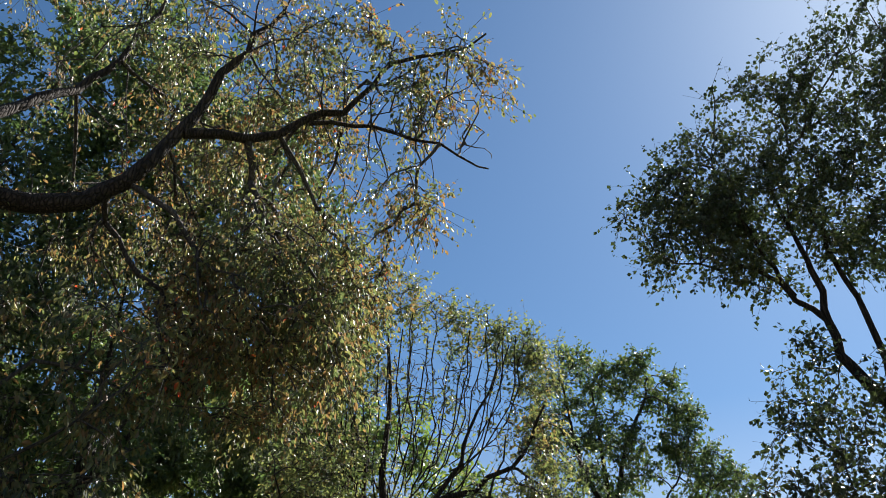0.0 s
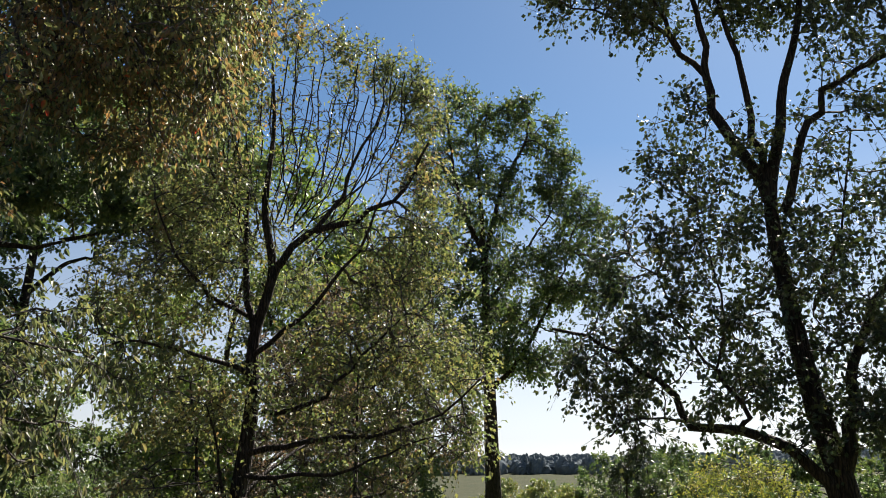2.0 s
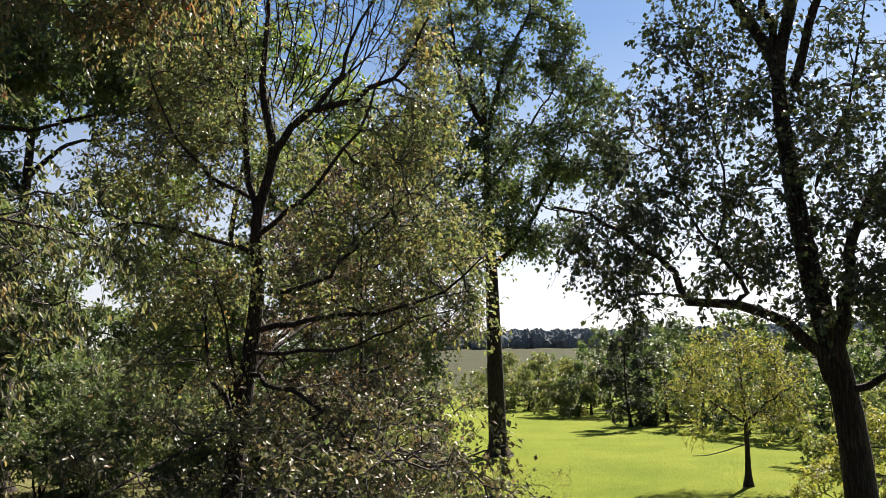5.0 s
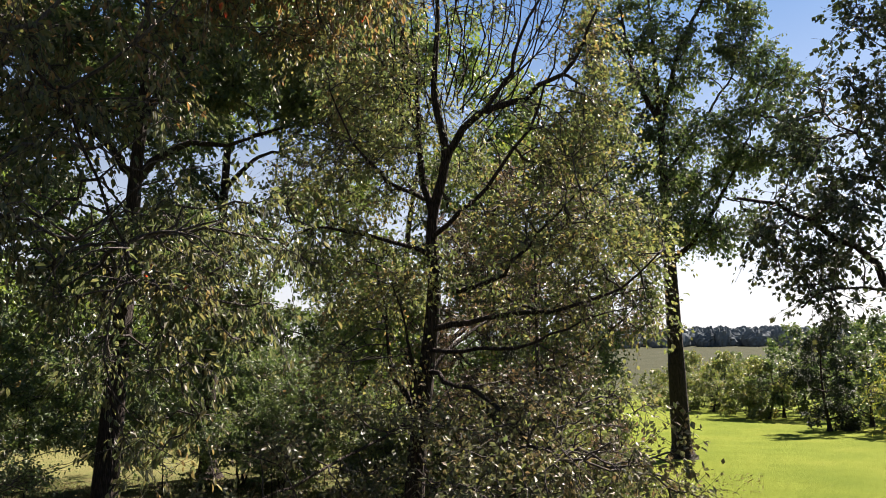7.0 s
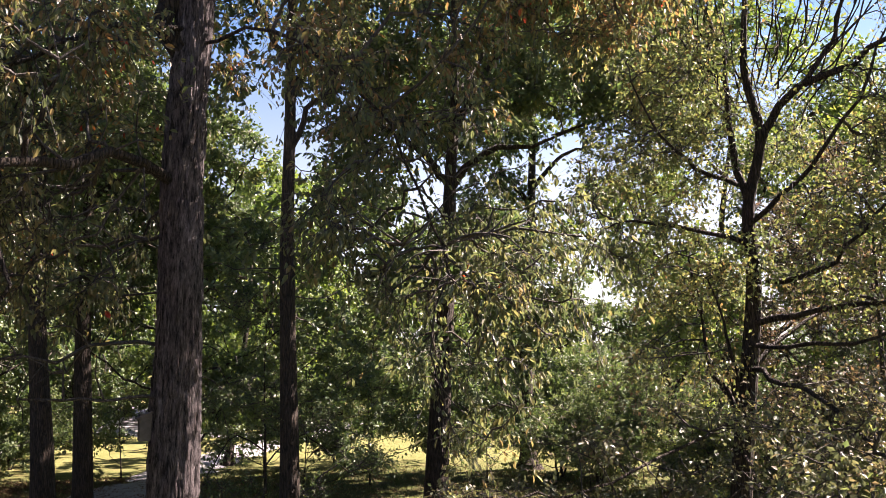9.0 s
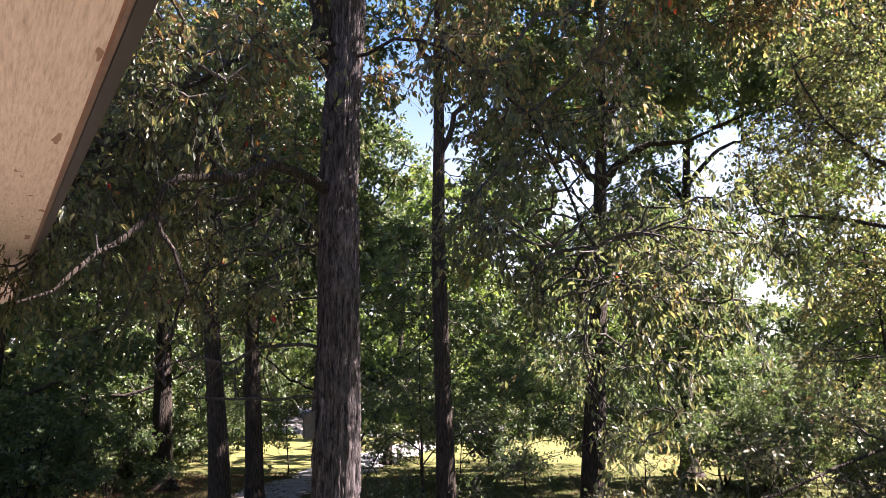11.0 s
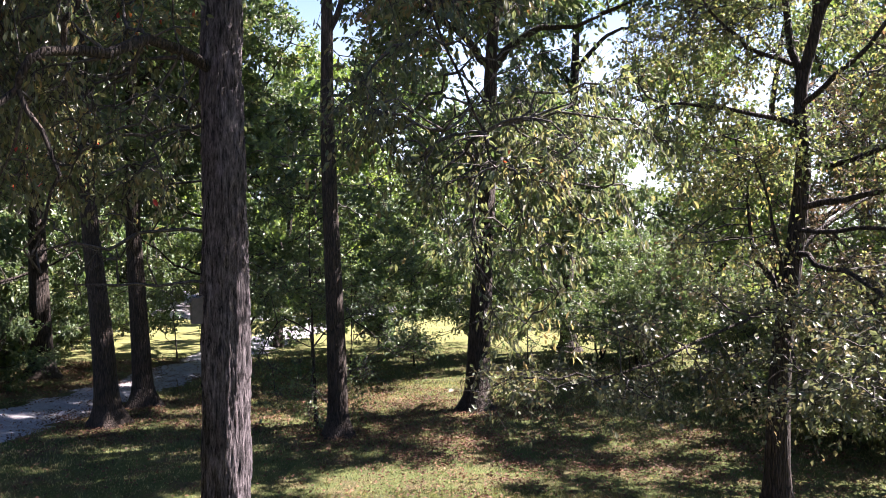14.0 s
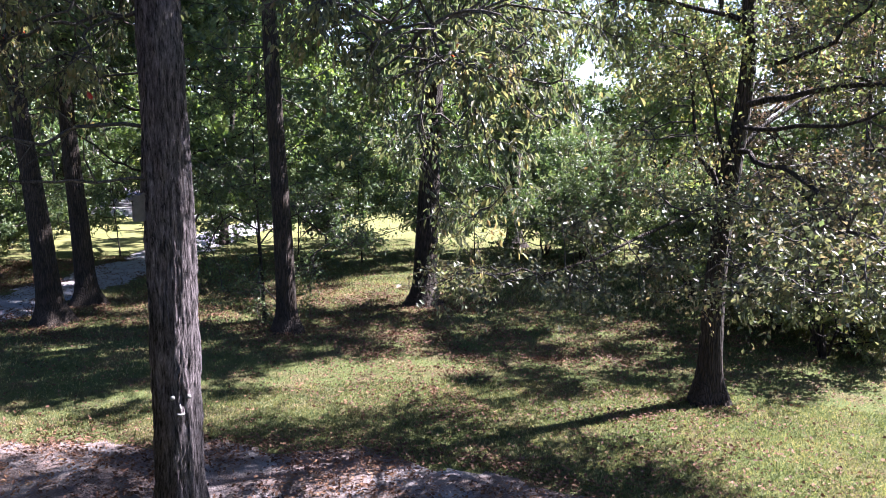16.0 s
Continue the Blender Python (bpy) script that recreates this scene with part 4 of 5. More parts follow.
# trunks of the yard
build_tree("yard_tree", "dark straight yard tree with a high fork", [(-13.7, 13.8, 0), P(-45.1, -3, 19.5), P(-45.5, 8, 19.5), P(-45.5, 16, 19.5), P(-45.6, 24, 19.5), P(-45, 34, 19.5), P(-43, 42, 19.5)], 0.50,
    [([P(-45.5, 14, 19.5), P(-44, 18, 19.4), P(-42.4, 19, 19.3), P(-42, 25, 19.2)], 0.09), ([P(-45.5, 20, 19.5), P(-48, 24, 19.5), P(-50, 30, 19.5)], 0.10), ([P(-45.5, 18, 19.5), P(-43.5, 22, 22.5), P(-41, 24, 26)], 0.1)],
    [clump(-44, 40, 19.5, 3.0, 2.4), clump(-36, 34, 21, 2.6, 2.2, 0.9), clump(-37, 41, 19.5, 2.6, 2.2), clump(-31, 39, 20, 2.2, 2.0, 0.9), clump(-41, 24, 26, 2.6, 2.0, 0.9), clump(-38, 22, 25, 2.2, 1.8, 0.8), clump(-45, 32, 19.5, 3.0, 3.0), clump(-41, 25, 19.3, 1.8, 1.8), clump(-50, 28, 19.4, 2, 2), clump(-44.6, 22, 19.4, 0.6, 0.7, 0.25), clump(-40.5, 13, 20.5, 1.4, 1.4, 0.7), clump(-43, 5, 20.5, 1.6, 1.4, 0.6), clump(-49, 7, 20.5, 1.3, 1.1, 0.5), clump(-42, 18, 21, 2, 1.4, 0.8), clump(-40, 31, 20, 2.4, 2, 0.8), clump(-52, 20, 20.5, 1.6, 1.6, 0.6)],
    LEAF_OAK, 1600, 66000, 0.145, 0.65, None, 0.3, False, 0.0, 51, group="yard trees")
build_tree("yard_tree", "thick dark yard tree with a spreading fork", [(-12.7, 18.0, 0), P(-34.8, -4, 22), P(-34.3, 5, 22), P(-34, 13, 22), P(-33.6, 20, 22), P(-34, 32, 22)], 0.66,
    [([P(-34, 12, 22), P(-31.5, 14.6, 22), P(-28, 15, 21.8), P(-25.8, 15.8, 21.6)], 0.13), ([P(-34, 12.5, 22), P(-36.5, 15, 22), P(-39.4, 17, 22), P(-41.5, 22, 22)], 0.12),
     ([P(-33.8, 16, 22), P(-30, 22, 22), P(-25, 27, 22), P(-20, 30, 22)], 0.13), ([P(-26.5, 15.6, 21.7), P(-23, 16.6, 21.4), P(-20, 17, 21)], 0.06), ([P(-33.8, 18, 22), P(-31, 22, 25), P(-29, 24, 28)], 0.11)],
    [clump(-26, 36, 22, 2.6, 2.0, 1.0), clump(-21, 36, 20, 1.8, 1.8, 0.9), clump(-30, 42, 21, 2.8, 2.0, 0.9), clump(-24, 41, 20, 1.8, 1.6, 0.7), clump(-38, 45, 20, 2.8, 2.0, 0.9), clump(-38, 19, 23, 2.0, 1.6, 0.9), clump(-33, 20, 28.5, 2.2, 1.8, 0.8), clump(-27.5, 18.2, 24, 1.9, 1.0, 0.7), clump(-23.5, 18.8, 25, 1.6, 0.8, 0.5), clump(-29, 24, 28, 2.6, 2.2, 0.8), clump(-34, 24, 27, 2.4, 2.0, 0.7), clump(-35, 8, 27, 2.2, 1.6, 0.9), clump(-30, 8, 28, 2.0, 1.6, 0.8), clump(-34, 31, 22, 3.4, 2.8), clump(-26, 29, 22, 3, 2.6), clump(-19, 29, 22, 1.9, 2.0), clump(-18, 23, 22, 1.6, 2.0), clump(-26, 21, 27.5, 3.0, 2.2, 0.7), clump(-39, 23, 22, 2, 2), clump(-22, 16.6, 21.4, 1.6, 0.8, 0.35), clump(-20, 20.5, 19.5, 2.0, 1.3, 0.9), clump(-25.5, 20, 20.5, 1.9, 1.2, 0.8), clump(-30, 20, 20, 1.8, 1.2, 0.7), clump(-36, 7, 21.5, 1.6, 1.5, 0.8), clump(-31, 6, 21.5, 1.5, 1.6, 0.7), clump(-39, 15, 22.5, 1.8, 1.6, 0.9), clump(-32, 17, 28.5, 2.4, 2.0, 0.8), clump(-37, 1, 22.5, 1.5, 1.3, 0.6), clump(-29, 0, 22, 1.3, 1.2, 0.5), clump(-30, 25, 27, 2.8, 2.4, 0.8)],
    LEAF_OAK, 2600, 120000, 0.155, 0.65, None, 0.3, False, 0.0, 61, group="yard trees")
build_tree("yard_tree", "dark yard tree standing further back", [(-16.9, 30.9, 0), P(-28.8, 1, 35), P(-28.3, 9, 35), P(-28, 16, 35), P(-27.5, 26, 35)], 0.72,
    [([P(-28.2, 12, 35), P(-25.5, 14.5, 34.5), P(-23, 14, 34)], 0.13), ([P(-28.3, 9.8, 35), P(-25.6, 10.5, 34.5), P(-23, 9.6, 34)], 0.09), ([P(-28.2, 11, 35), P(-30.5, 13.5, 35), P(-32, 16, 35)], 0.12)],
    [clump(-27, 24, 35, 3.5, 3.5), clump(-21, 24, 37, 2.8, 2.2), clump(-17, 21, 38, 2.6, 2.2), clump(-22, 19.5, 38, 2.2, 1.6, 0.9), clump(-22, 20, 34.5, 2.4, 2.2), clump(-32, 17, 35, 2.4, 2), clump(-23.5, 11.5, 34, 1.8, 1.2, 0.12), clump(-25.5, 8, 34.5, 1.9, 1.6, 0.12), clump(-25.5, 16.5, 35, 2.2, 1.6, 0.5), clump(-30.5, 12, 35.5, 2.0, 1.8, 0.8), clump(-29, 4, 35, 2.4, 2.0, 0.8), clump(-20, 11, 34, 2.0, 2.4, 0.15), clump(-32, 8, 35, 2.4, 2.2, 0.8), clump(-31, 6.5, 38, 2.4, 2.0, 0.9), clump(-26, 3.4, 34, 1.8, 1.2, 0.6), clump(-19, 2.5, 34, 2.2, 1.4, 0.7), clump(-18, 17.5, 35, 2.2, 2.0, 0.8)],
    LEAF_OAK, 1600, 76000, 0.18, 0.65, None, 0.3, False, 0.0, 71, group="yard trees", twig_r=0.01, sprig=0.7)
build_tree("yard_tree", "straight dark trunk beside the driveway bend", [(-28.4, 14.0, 0), P(-64, 0, 31.6), P(-64.3, 10, 31.6), P(-64, 22, 31.6)], 0.75,
    [([P(-64.2, 6, 31.6), P(-61, 11, 31), P(-58, 14, 31)], 0.12)], [clump(-64, 20, 31.6, 4, 4), clump(-70, 11, 31, 3, 2.6), clump(-59, 12, 32, 3, 2.6), clump(-62, 13, 36, 3.2, 2.4), clump(-66, 14, 34, 3.2, 2.6)], LEAF_OAK, 1000, 38000, 0.17, 0.62, None, 0.4, False, 0.0, 81, group="yard trees", twig_r=0.01, sprig=0.7)
build_tree("yard_tree", "leaning brown trunk at the driveway edge", [(-19.3, 11.2, 0), P(-60.4, -4, 22.3), P(-61.0, 2.4, 22.3), P(-61.3, 10, 22.3), P(-61.5, 24, 22.3)], 0.60,
    [([P(-61.2, 9, 22.3), P(-65, 14, 22), P(-68, 19, 22)], 0.1)], [clump(-62, 23, 22.3, 3, 3), clump(-68, 17, 22, 2, 2), clump(-57, 16, 22.5, 1.8, 1.6), clump(-63, 10, 22, 1.6, 1.3, 0.8), clump(-60, 6, 23, 1.6, 1.3, 0.7), clump(-64, 7, 23.5, 2.0, 1.5), clump(-69, 9, 22.5, 2.0, 1.6), clump(-66, 13, 23, 2.2, 1.6), clump(-62, 17, 24, 2.6, 2.0), clump(-58, 21, 25, 2.6, 2.0)], LEAF_OAK, 1200, 46000, 0.145, 0.62, None, 0.5, False, 0.0, 91, group="yard trees")
build_tree("yard_tree", "straight black trunk beside the leaning one", [(-20.9, 13.2, 0), P(-58.1, -3, 24.7), P(-58.4, 4, 24.7), P(-58.4, 14, 24.7), P(-58, 26, 24.7)], 0.60,
    [([P(-58.4, 10, 24.7), P(-55, 14, 24.7), P(-53, 18, 24.7)], 0.1)], [clump(-57, 24, 24.7, 3, 3), clump(-54, 15, 25, 1.8, 1.8), clump(-58, 9, 25, 1.8, 1.5, 0.8), clump(-56.5, 5, 25.5, 1.6, 1.4, 0.7), clump(-52.5, 9, 27, 2.0, 1.7), clump(-60, 10, 27, 2.2, 1.7), clump(-55, 13, 27, 2.2, 1.7), clump(-54, 16, 29, 3.0, 2.2), clump(-58, 15, 30, 3.0, 2.2), clump(-50.5, 9, 28, 1.8, 1.8), clump(-61, 16, 28, 2.6, 2.0)], LEAF_OAK, 1400, 56000, 0.145, 0.62, None, 0.5, False, 0.0, 101, group="yard trees")
build_tree("forked_tree", "small tree with a V-shaped fork behind the lawn", [P(-19.2, 0, 36, 0), P(-19.1, -4, 36), P(-19, -2.5, 36), P(-19.8, 1.5, 36), P(-20, 6, 36)], 0.55,
    [([P(-19, -2.6, 36), P(-18, -0.5, 36), P(-17, 3, 36)], 0.13)], [clump(-20, 5, 36, 2.2, 2), clump(-16.5, 4, 36, 2, 1.8), clump(-18, 1, 36, 2, 1.2)], LEAF_FRESH, 350, 12000, 0.13, 0.6, None, 0.4, False, 0.0, 111, twig_r=0.01)
build_tree("sapling", "thin sapling with layered leafy branches", [(-15.0, 14.3, 0), P(-46.6, -6, 20.7), P(-46.8, 0, 20.7), P(-46.6, 5, 20.7)], 0.09,
    [([P(-46.6, -6, 20.7), P(-48.5, -5, 20.5), P(-50, -7, 20)], 0.02), ([P(-46.6, -7, 20.7), P(-44, -5, 20.7), P(-41, -7.5, 20)], 0.02)],
    [clump(-48, -2, 20.5, 1.0, 0.5), clump(-44, -4, 20.5, 1.2, 0.45), clump(-40, -6.4, 20, 1.0, 0.4), clump(-47, 3, 20.7, 1.1, 0.8), clump(-49.5, -6.5, 20, 0.6, 0.3, 0.5), clump(-47.8, -10, 20.2, 0.9, 0.35, 0.8), clump(-45, -11, 20.2, 0.8, 0.3, 0.7), clump(-48.8, -8, 20.2, 0.7, 0.3, 0.6), clump(-46.2, -12.4, 20.2, 0.6, 0.25, 0.4), clump(-43, -9, 20, 0.7, 0.3, 0.5)], LEAF_OAK, 320, 6500, 0.085, 0.6, None, 0.2, False, 0.0, 121, sides=8)
build_tree("young_tree", "young tree with yellowing feathery leaves at the field", [(10.6, 30.2, 0), P(19.4, -5, 32), P(19.3, -2, 32), P(19.1, 1.5, 32)], 0.24,
    [([P(19.3, -4, 32), P(17, -2.5, 32), P(15, -2, 32)], 0.05), ([P(19.3, -4, 32), P(21.5, -2.2, 32), P(23, -1.5, 32)], 0.05), ([P(19.3, -5.4, 32), P(17.5, -6, 31.6), P(16, -6.2, 31.4)], 0.025)],
    [clump(18.6, 1.3, 32, 0.9, 0.7), clump(16.6, 0.2, 32, 0.8, 0.6, 0.8), clump(20.6, 0.6, 32, 0.9, 0.7), clump(15.2, -2.0, 32, 0.7, 0.6, 0.8), clump(17.8, -1.6, 32, 1.2, 0.8), clump(21.8, -1.5, 32, 0.9, 0.8), clump(20.4, -3.4, 32, 1.2, 0.6, 0.8), clump(16.6, -4.0, 31.8, 0.9, 0.5, 0.7), clump(22.6, -3.6, 32, 0.7, 0.5, 0.6)], LEAF_YELLOW, 420, 8500, 0.13, 0.36, None, 0.3, False, 0.0, 131, sides=8, sprig=0.8)


def woodland(name, label, base, height, spread, leaf, seed, low=0.25, twigs=350, leaves=8000, size=0.16, girth=0.3, stems=1, category="tree", pointed=False, droop=0.3):
    """A free-standing tree or shrub of the woods: stems, limbs all round, and a crown from low * height upwards."""
    rng = np.random.default_rng(seed)
    base = np.array([*base, float(lie(*base))])
    lean = rng.normal(0, 0.03 * height, 2)
    top = base + [lean[0], lean[1], height * 0.92]
    mid = (base + top) / 2 + [*rng.normal(0, 0.03 * height, 2), 0]
    limbs, clumps = [], []
    for k in range(stems - 1):
        a = rng.uniform(0, 6.28)
        out = np.array([math.cos(a), math.sin(a), 0])
        limbs.append(([base + out * 0.08, base + out * 0.25 * spread + [0, 0, height * 0.4], base + out * 0.5 * spread + [0, 0, height * 0.8]], girth * 0.4))
    for k in range(9):
        h = low + (0.95 - low) * (k + rng.uniform(0.2, 0.8)) / 9
        a = k * 2.4 + rng.uniform(-0.4, 0.4)
        reach = spread * ((1.05 - h) if pointed else (0.55 + 0.6 * math.sin(math.pi * min(1, (h - low) / (1 - low) * 0.9 + 0.1)))) * rng.uniform(0.75, 1.1)
        out = np.array([math.cos(a), math.sin(a), 0]) * reach
        foot = base + (top - base) * max(0.1, h - 0.16)
        end = base + (top - base) * h + out
        limbs.append(([foot, foot + out * 0.45 + [0, 0, 0.03 * height], end], girth * 0.22))
        clumps.append((end - out * 0.2, max(0.4, reach * 0.55), height * 0.11))
    clumps.append((top, spread * (0.25 if pointed else 0.45), height * 0.10))
    return build_tree(name, label, [base, mid, top], girth, limbs, clumps, leaf, twigs, leaves, size, 0.6, None, droop, False, 0.0, seed, category, 0.09 * height ** 0.5 + 0.2, "", 8, 0.004 + 0.0007 * height, sprigs=size < 0.11)


def scatter(first, places, rng):
    """More of a kind: (x, y, scale) each, turned by chance."""
    for x, y, k in places:
        copy_thing(first, pose(x, y, float(lie(x, y)), 0, 0, rng.uniform(0, 360)) @ Matrix.Diagonal((k, k, k * rng.uniform(0.9, 1.1), 1)))


def ground_at(bearing, far):
    return tuple(from_porch(bearing, 0, far)[:2])


rng = np.random.default_rng(5)
# shrubs below and behind the lawn trees
shrub = woodland("shrub", "leafy shrub with turning olive leaves under the trees", ground_at(-8, 18.5), 3.0, 1.5, LEAF_SHRUB, 201, 0.08, 260, 7500, 0.095, 0.07, 5, "shrub")
scatter(shrub, [(*ground_at(b, d), k) for b, d, k in ((-3.5, 19, 0.55), (-11, 21, 1.15), (-3.2, 22.5, 0.6), (-6, 24, 1.2), (-16.5, 24, 0.9), (-7, 21.5, 1.4), (-2.8, 25, 0.7), (-10, 29, 1.4), (-4, 31, 1.2), (-2.6, 35, 1.1), (-17, 30, 1.0))], rng)
bush = woodland("understorey_bush", "green understorey bush behind the lawn", ground_at(-24, 31), 3.4, 1.9, LEAF_OAK, 211, 0.08, 260, 9000, 0.12, 0.08, 4, "shrub")
scatter(bush, [(*ground_at(b, d), k) for b, d, k in ((-22.5, 35, 1.0), (-26.5, 33, 1.1), (-20.5, 44, 1.2), (-16, 42, 1.2), (-12, 40, 1.1), (-24, 46, 1.5), (-29, 48, 1.6), (-8, 46, 1.3), (-15, 33, 0.8))], rng)
woodland("holly", "dark evergreen holly among the shrubs", ground_at(-8.6, 19.6), 5.0, 1.6, LEAF_CEDAR, 221, 0.1, 260, 11000, 0.08, 0.12, 1, "tree", True)
woodland("lawn_tree", "leafy green tree behind the spreading one", ground_at(-14.2, 25), 15.5, 3.5, LEAF_FRESH, 225, 0.24, 560, 34000, 0.15, 0.35)
woodland("lawn_tree", "olive green tree at the back of the lawn", ground_at(-9.0, 30), 15.5, 3.2, LEAF_OAK, 226, 0.3, 500, 24000, 0.14, 0.35)
woodland("lawn_tree", "olive tree close behind the spreading one", ground_at(-5.4, 31), 14.5, 3.0, LEAF_OAK, 227, 0.16, 500, 30000, 0.11, 0.28)
woodland("lawn_tree", "small brown-leaved tree close behind the spreading one", ground_at(-6.5, 20), 9.8, 2.5, LEAF_BROWNING, 229, 0.18, 600, 26000, 0.085, 0.18)
woodland("understorey_tree", "broad green tree beside the driveway", ground_at(-52.3, 29.5), 13.5, 4.2, LEAF_OAK, 228, 0.24, 460, 30000, 0.15, 0.24)
dogwood = woodland("understorey_tree", "small dogwood with flat layers of green leaves", ground_at(-44, 28), 5.4, 2.7, LEAF_OAK, 230, 0.16, 280, 9000, 0.12, 0.05, 1)
scatter(dogwood, [(*ground_at(b, d), k) for b, d, k in ((-39.5, 31, 1.0), (-46.6, 34, 1.05), (-35.5, 36, 1.1), (-31.5, 31, 0.9), (-42, 37, 1.2), (-24.5, 29, 0.7), (-21, 31, 0.75), (-55.6, 35, 0.95))], rng)
# the wood behind the drive
ash = woodland("woodland_tree", "broad green tree at the edge of the wood", ground_at(-49, 38), 14.0, 4.4, LEAF_FRESH, 231, 0.08, 300, 10500, 0.27, 0.35)
scatter(ash, [(*ground_at(b, d), k) for b, d, k in ((-43.5, 60, 1.1), (-53, 60, 1.2), (-38, 64, 0.9), (-58.5, 58, 1.1), (-33.5, 58, 0.7), (-46.5, 56, 1.25), (-28, 62, 0.65), (-37, 66, 0.85), (-70, 66, 1.4), (-64, 70, 1.5), (-60.5, 66, 1.3), (-55.5, 70, 1.5), (-50, 69, 1.25), (-46, 72, 1.3), (-41.5, 70, 1.35), (-35, 72, 1.2), (-31, 70, 1.0), (-25.5, 70, 0.8), (-21, 66, 0.62), (-16, 70, 0.66), (-11.5, 64, 0.55), (-7, 68, 0.6))], rng)
dark_tree = woodland("woodland_tree", "dark green tree in the wood beside the driveway", ground_at(-69, 34), 12.5, 4.4, LEAF_OAK, 241, 0.06, 280, 9500, 0.245, 0.4)
scatter(dark_tree, [(*ground_at(b, d), k) for b, d, k in ((-74, 31, 1.0), (-65.5, 41, 1.15), (-61, 46, 1.1), (-79, 35, 1.1), (-71, 44, 1.3), (-84, 28, 1.0), (-66, 52, 1.4), (-57, 74, 1.4), (-51, 78, 1.5), (-44, 80, 1.3), (-24, 70, 0.8), (-20, 72, 0.75), (-31, 74, 0.9), (-14, 66, 0.65), (-9, 70, 0.62), (-4, 76, 0.6), (-26, 52, 0.75), (-29.5, 57, 0.8), (-58, 62, 1.3), (-52, 74, 1.7), (-48, 76, 1.5), (-43, 76, 1.7), (-38.5, 74, 1.6), (-33.5, 68, 1.1), (-28.5, 68, 0.85), (-23, 64, 0.7), (-18.5, 62, 0.6), (-13, 74, 0.7), (-75, 48, 1.4), (-68, 60, 1.6))], rng)
thicket = woodland("shrub", "dark shrub at the edge of the wood", ground_at(-67, 30), 2.8, 1.7, LEAF_OAK, 251, 0.05, 160, 6000, 0.12, 0.06, 4, "shrub")
scatter(thicket, [(*ground_at(b, d), k) for b, d, k in ((-72, 28, 1.2), (-70, 32, 1.0), (-76, 26, 1.1), (-64.5, 35.5, 1.1), (-62, 39, 1.0), (-80, 27, 1.3), (-60, 43, 0.9), (-68, 37, 1.6), (-71, 40, 1.7), (-75, 36, 1.6), (-66, 45, 1.6), (-62.5, 50, 1.5), (-69, 33, 1.3), (-65.5, 38.5, 1.4), (-51, 44, 0.9), (-47.5, 49, 0.9), *((-60 + 3.1 * k + 0.9 * math.sin(5 * k), 66 + 3 * math.sin(3.7 * k), 1.35 + 0.35 * math.sin(2.3 * k)) for k in range(18)))], rng)
woodland("young_tree", "low yellowing young tree beside the large dark one", ground_at(26.0, 27), 2.9, 1.7, LEAF_YELLOW, 256, 0.1, 240, 9000, 0.10, 0.08, 3)
# trees along the far side of the field
edge_tree = woodland("field_edge_tree", "dull green tree along the field edge", ground_at(9.5, 72), 5.5, 2.5, LEAF_OAK, 261, 0.03, 240, 5500, 0.22, 0.22)
scatter(edge_tree, [(*ground_at(b, d), k) for b, d, k in ((14.5, 63, 1.12), (16.8, 58, 1.0), (19.5, 54, 1.0), (22.5, 51, 0.95), (26, 48, 0.9), (30, 46, 0.95), (34, 44, 1.1), (13.2, 72, 1.3), (17.5, 68, 1.25), (21, 62, 1.3), (28, 56, 1.3), (37, 40, 1.2), (24, 62, 1.3), (10.8, 80, 1.3), (8.2, 84, 0.9), (15.5, 76, 1.5), (19, 74, 1.5), (25, 70, 1.5), (31, 62, 1.5), (36, 52, 1.5), (6.5, 92, 1.0))], rng)
pale_tree = woodland("field_edge_tree", "pale green low tree along the field edge", ground_at(7.4, 72), 4.8, 2.4, LEAF_SHRUB, 271, 0.02, 220, 5500, 0.19, 0.16)
scatter(pale_tree, [(*ground_at(b, d), k) for b, d, k in ((5.2, 78, 1.0), (3.2, 82, 0.95), (6.3, 80, 1.1), (4.2, 86, 1.1), (8.6, 70, 1.0), (24.5, 40, 0.8), (27.5, 37, 0.8), (1.5, 88, 0.8), (-1.5, 90, 0.9))], rng)
woodland("cedar", "dark cedar standing out of the field edge", ground_at(12.1, 59), 8.0, 1.9, LEAF_CEDAR, 281, 0.04, 300, 12000, 0.16, 0.25, 1, "tree", False)


def far_woods():
    """Woods on the rise beyond the fields: uneven crowns, close together."""
    rng = np.random.default_rng(9)
    n, around, lifts = 620, 18, np.radians([-75, -50, -25, 0, 20, 40, 58, 74, 87])
    b, far = np.radians(rng.uniform(-10, 50, n)), rng.uniform(370, 450, n)
    x, y = np.sin(b) * far, np.cos(b) * far
    ang = np.linspace(0, 2 * np.pi, around, endpoint=False)
    ball = np.stack([np.cos(lifts)[:, None] * np.cos(ang), np.cos(lifts)[:, None] * np.sin(ang), np.repeat(np.sin(lifts)[:, None], around, 1)], -1).reshape(-1, 3)
    i, j = np.meshgrid(np.arange(len(lifts) - 1), np.arange(around), indexing="ij")
    skin = np.stack([i * around + j, i * around + (j + 1) % around, (i + 1) * around + (j + 1) % around, (i + 1) * around + j], -1).reshape(-1, 4)
    crowns = []
    for k in range(n):
        wide, tall = rng.uniform(3.0, 5.6), rng.uniform(3.2, 5.4)
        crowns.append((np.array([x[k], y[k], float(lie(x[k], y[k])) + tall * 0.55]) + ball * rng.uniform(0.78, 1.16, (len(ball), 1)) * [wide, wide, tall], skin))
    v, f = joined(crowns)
    tagged(new("far_woods", mesh_of("far_woods", v, f, LEAF_FAR_HAZED, False)), "woods on the rise beyond the fields, distance haze in their colour", "woods", kind="stuff")


far_woods()


